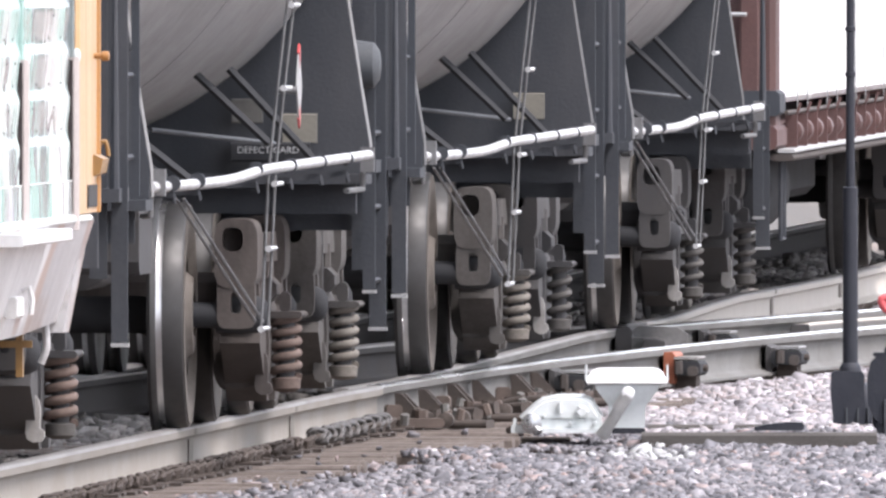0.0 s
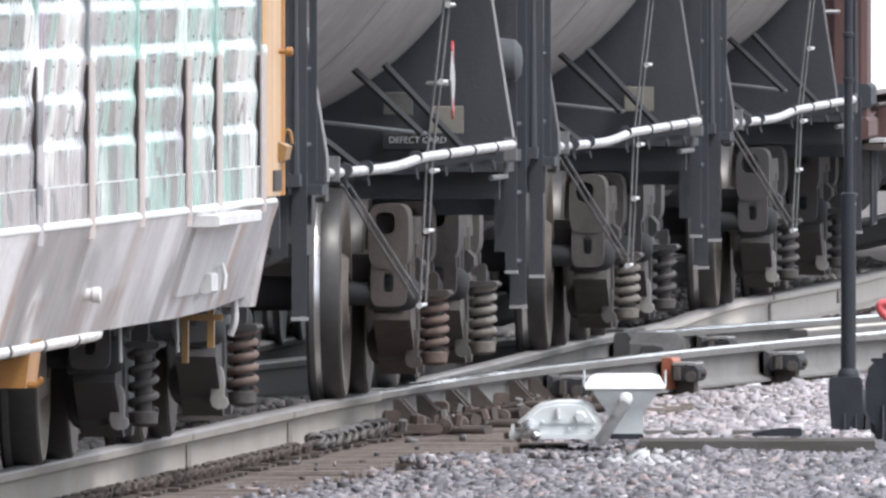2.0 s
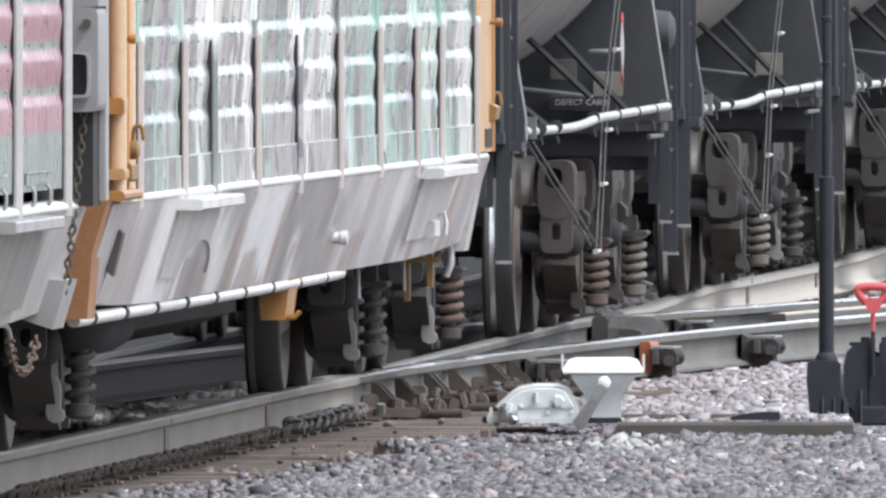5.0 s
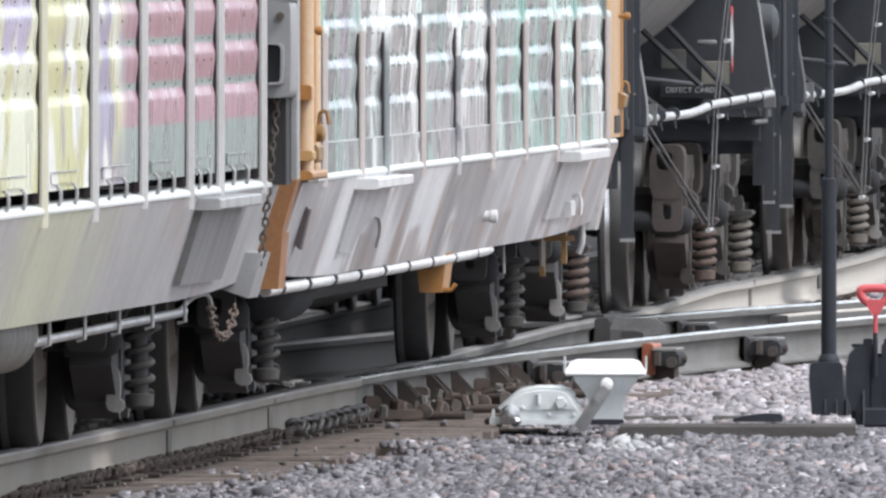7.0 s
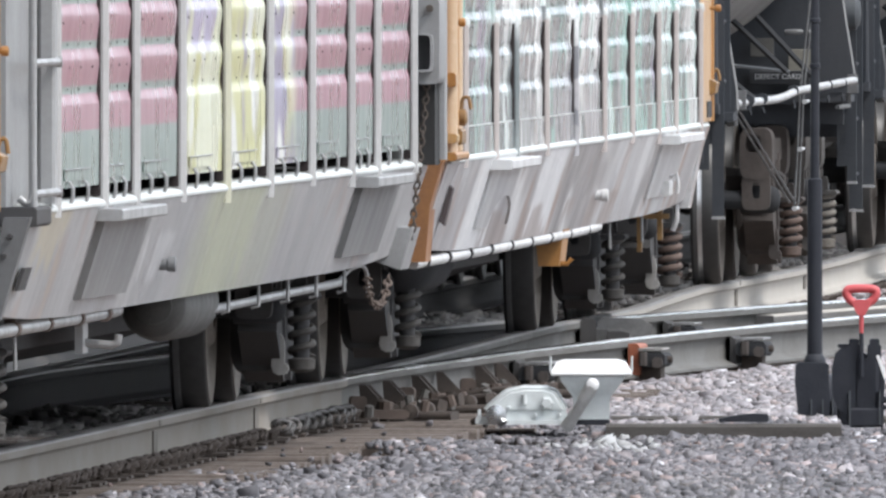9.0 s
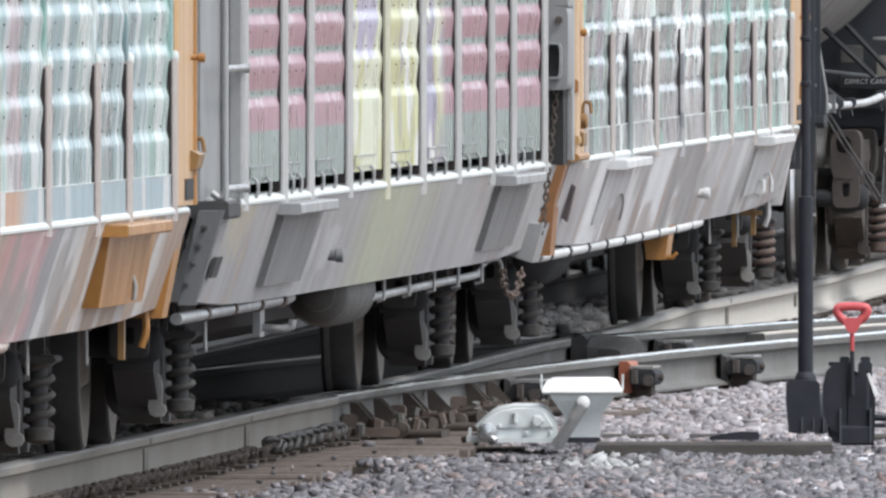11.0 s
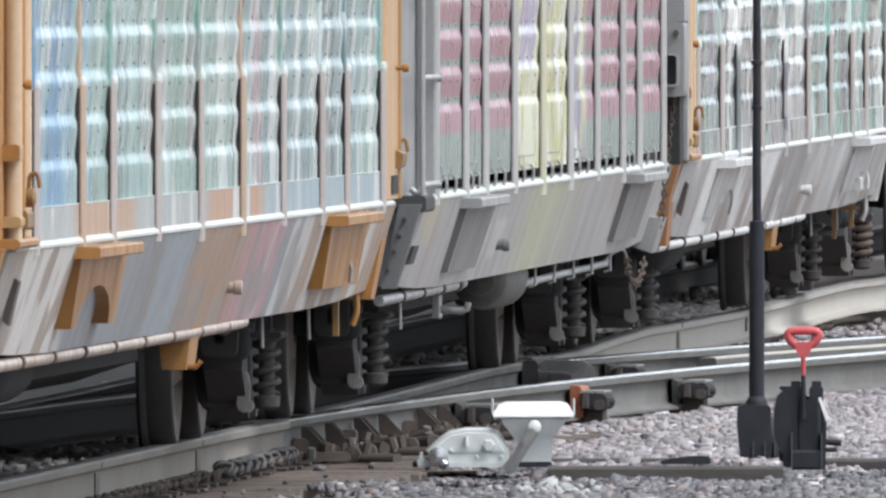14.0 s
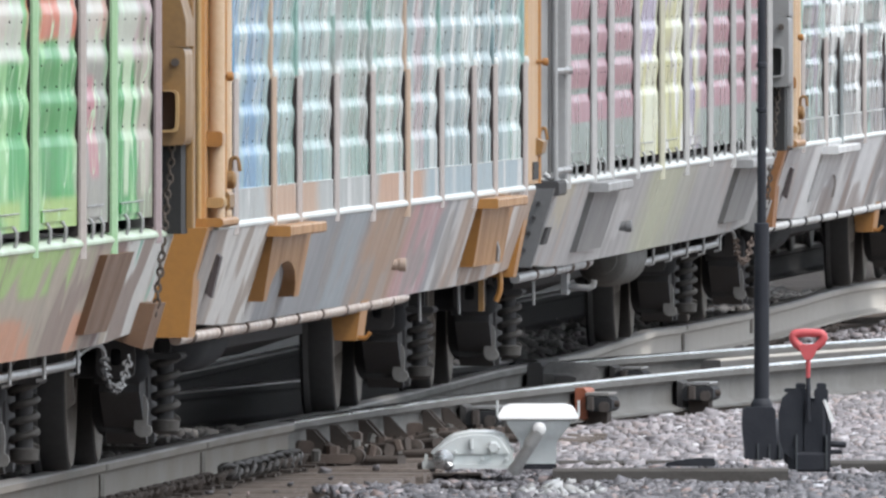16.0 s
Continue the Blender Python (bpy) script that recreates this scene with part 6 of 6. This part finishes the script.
def switch_braces():
    """Rail braces, bolts and rod gear that hold the stock rail at the points."""
    root = new("switch_brace_row")
    tagged(root, "rusty rail braces and bolted slide plates at the switch points", "rail braces")
    brace = Mesh().prism([(.04, .02), (.17, .02), (.17, .035), (.06, .15), (.03, .15)], "y", -.06, -.03).prism([(.04, .02), (.17, .02), (.17, .035), (.06, .15), (.03, .15)], "y", .03, .06)
    brace.box(.06, .24, -.08, .08, .012, .035, .006).lathe([(.03, .022), (.075, .022)], "z", (.2, 0, 0), 6)
    bm = brace.data("brace", CLIP_IRON)
    lug = Mesh().box(.05, .12, -.05, .05, .012, .11, .012).box(.10, .30, -.10, .10, .010, .05, .012).lathe([(.05, .03), (.085, .03)], "z", (.21, 0, 0), 6)
    bm2 = lug.data("brace", PLATE_RUST)
    slab = Mesh().box(.08, .46, -.11, .11, .004, .04, .012).data("slide_plate", CLIP_IRON)
    knob = Mesh().lathe([(-.09, .01), (-.08, .035), (.06, .035), (.08, .02)], "y", (0, 0, .04), 12).data("bolt_end", CLIP_IRON)
    for i in range(9):
        y = 165.2 + i * 1.06
        m = pose(track_x(y) + NEAR + branch(y), y, track_z(y), 0, 0, -3)
        part("brace", bm if i % 3 else bm2, None, root, at=m @ pose(random.uniform(-.01, .02), random.uniform(-.2, .2), 0, 0, 0, random.uniform(-12, 12)))
        if i % 2 == 0 or i > 4:
            part("slide_plate", slab, None, root, at=m @ pose(random.uniform(0, .12), .3, 0, 0, 0, random.uniform(-8, 8)))
        part("bolt_end", knob, None, root, at=m @ pose(random.uniform(.25, .42), random.uniform(-.2, .2), 0))
    nut = Mesh().lathe([(-.02, .012), (-.018, .02), (.03, .02), (.032, .01)], "z", (0, 0, .05), 6)
    nuts = [nut.data("nut", RAIL_SHADE), nut.data("nut", PLATE_RUST), Mesh().box(-.03, .03, -.05, .05, .02, .075, .01).data("nut", CLIP_IRON)]
    for i in range(34):
        y = 164.9 + i * .29
        part("nut", nuts[i % 3], None, root, at=pose(track_x(y) + NEAR + branch(y) + random.uniform(.12, .46), y, track_z(y) + random.uniform(-.02, .02), random.uniform(-20, 20), random.uniform(-20, 20), random.uniform(0, 90)))
    def clip_mesh(r, wire):
        m = Mesh()
        for dy in (-.05, .05):
            m.tube([(r * 1.25 * math.cos(t), dy + .03 * math.sin(2 * t), r + wire + r * math.sin(t)) for t in [2 * math.pi * k / 12 for k in range(13)]], wire, 6, False)
        return m.tube([(-r * 1.5, 0, wire), (r * 1.6, 0, wire)], wire, 6)
    large, small = clip_mesh(.027, .011).data("spring_clip", CLIP_STEEL, 60), clip_mesh(.019, .008).data("spring_clip", CLIP_IRON, 60)
    for i in range(9):
        y = 159.5 + i * .59
        part("spring_clip", large, None, root, at=pose(track_x(y) + NEAR + .135, y, track_z(y) + .012, random.uniform(-6, 6), 0, random.uniform(-12, 6)))
    for i in range(30):
        y = 142.4 + i * .54
        part("spring_clip", small, None, root, at=pose(track_x(y) + NEAR + .115, y, track_z(y) + .014, 0, 0, random.uniform(-14, 6)))


switch_braces()


def stones(name, count, place, size, material, label, seed):
    """Many broken stones, each a squashed and jittered block, in one mesh."""
    rng = np.random.default_rng(seed)
    base = np.array([(x, y, z) for x in (-1, 1) for y in (-1, 1) for z in (-1, 1)]) * .72
    face = np.array([(0, 1, 3), (0, 3, 2), (4, 6, 7), (4, 7, 5), (0, 4, 5), (0, 5, 1), (2, 3, 7), (2, 7, 6), (0, 2, 6), (0, 6, 4), (1, 5, 7), (1, 7, 3)])
    at = place(rng, count)
    n = len(at)
    r = size * np.exp(rng.normal(0, .3, n))
    v = base[None] * (1 + rng.normal(0, .16, (n, 8, 1))) + rng.normal(0, .17, (n, 8, 3))
    v = v * np.stack([rng.uniform(.7, 1.25, n), rng.uniform(.7, 1.25, n), rng.uniform(.42, .82, n)], 1)[:, None, :]
    a, b = rng.uniform(0, 6.28, n), rng.normal(0, .7, n)
    ca, sa, cb, sb = np.cos(a), np.sin(a), np.cos(b), np.sin(b)
    x, y, z = v[..., 0].copy(), v[..., 1].copy(), v[..., 2].copy()
    y, z = y * cb[:, None] - z * sb[:, None], y * sb[:, None] + z * cb[:, None]
    x, y = x * ca[:, None] - y * sa[:, None], x * sa[:, None] + y * ca[:, None]
    p = np.stack([x, y, z], -1) * r[:, None, None] + at[:, None, :]
    f = (face[None] + (np.arange(n) * 8)[:, None, None]).reshape(-1, 3)
    me = bpy.data.meshes.new(name)
    me.vertices.add(n * 8)
    me.vertices.foreach_set("co", p.reshape(-1).astype(np.float32))
    me.loops.add(len(f) * 3)
    me.loops.foreach_set("vertex_index", f.reshape(-1).astype(np.int32))
    me.polygons.add(len(f))
    me.polygons.foreach_set("loop_start", np.arange(0, len(f) * 3, 3, dtype=np.int32))
    me.update(calc_edges=True)
    me.validate()
    me.materials.append(material)
    return tagged(new(name, me), label, "ballast", kind="stuff")


TX = np.vectorize(track_x)
MX = np.vectorize(main_x)
BR = np.vectorize(branch)
TZ = np.vectorize(track_z)


def bed_height(x, y):
    return -.035 - .03 * ((x > .35) & (y > 157) & (y < 163)) + .018 * np.sin(x * 2.3 + y * .41) + .014 * np.sin(x * 5.1 - y * 1.3) + TZ(y)


def front_bed(rng, n):
    y = rng.uniform(141, 167, n)
    x = TX(y) + NEAR + .12 + rng.uniform(0, 1, n) * (.0148 * y + .3 - TX(y) - NEAR - .12)
    d = x - TX(y) - NEAR
    edge = .42 + .16 * np.sin(y * .9) + np.where((y > 156), .38, 0.0) + rng.normal(0, .06, n)
    keep = d > edge
    x, y = x[keep], y[keep]
    return np.stack([x, y, bed_height(x, y)], 1)


def back_bed(rng, n):
    y = rng.uniform(164.8, 196, n)
    x0 = MX(y) + NEAR + BR(y) + .17
    x = x0 + rng.uniform(0, 1, n) * np.maximum(.0150 * y + .3 - x0, 0)
    d = x - x0
    keep = (d > .02) & ((x - TX(y) - NEAR > .75) | (y > 170))
    x, y = x[keep], y[keep]
    return np.stack([x, y, bed_height(x, y) + .012], 1)


def crib_bed(rng, n):
    y = rng.uniform(140, 240, n)
    x = TX(y) + rng.uniform(-1.5, .68, n)
    return np.stack([x, y, bed_height(x, y) + .02], 1)


def between_bed(rng, n):
    y = rng.uniform(176, 250, n)
    lo, hi = TX(y) + NEAR + .12, np.maximum(MX(y) + NEAR + BR(y) - .12, TX(y) + NEAR)
    x = lo + rng.uniform(0, 1, n) * (hi - lo)
    keep = hi - lo > .1
    x, y = x[keep], y[keep]
    return np.stack([x, y, bed_height(x, y) - .03], 1)


stones("ballast", 52000, front_bed, .0172, BALLAST, "loose grey broken stone ballast beside the ties", 3)
def strewn(rng, n):
    y = rng.uniform(142, 168, n)
    x = TX(y) + NEAR + .16 + rng.uniform(0, 1, n) ** .6 * .75
    return np.stack([x, y, bed_height(x, y) * .2 + .012], 1)


stones("ballast", 60, strewn, .012, BALLAST, "grey stones strewn over the tie ends", 17)


def pale_patch(rng, n):
    x, y = rng.normal(.80, .13, n), rng.normal(161.0, .9, n)
    return np.stack([x, y, bed_height(x, y) + .02], 1)


stones("ballast", 55, pale_patch, .022, PIPE_WHITE, "few white stones in front of the switch machine", 13)
stones("ballast", 34000, back_bed, .0195, BALLAST_PALE, "pale pinkish ballast beside the diverging rail", 5)
stones("ballast", 14000, crib_bed, .028, BALLAST_OILY, "dark ballast between the rails under the train", 7)
stones("ballast", 9000, between_bed, .025, BALLAST_PALE, "pale ballast between the two tracks", 11)


# ---------------- movement ----------------
def motions():
    for root, y, half in CARS:
        walk(root, [(t, car_pose(y + travelled(t), half)) for t in TIMES])
    steps = [i / 15 for i in range(241)]
    for w, y, r in WHEELSETS:
        walk(w, [(t, Matrix.Translation((0, y, r)) @ Matrix.Rotation(-travelled(t) / r, 4, "X")) for t in steps])


motions()
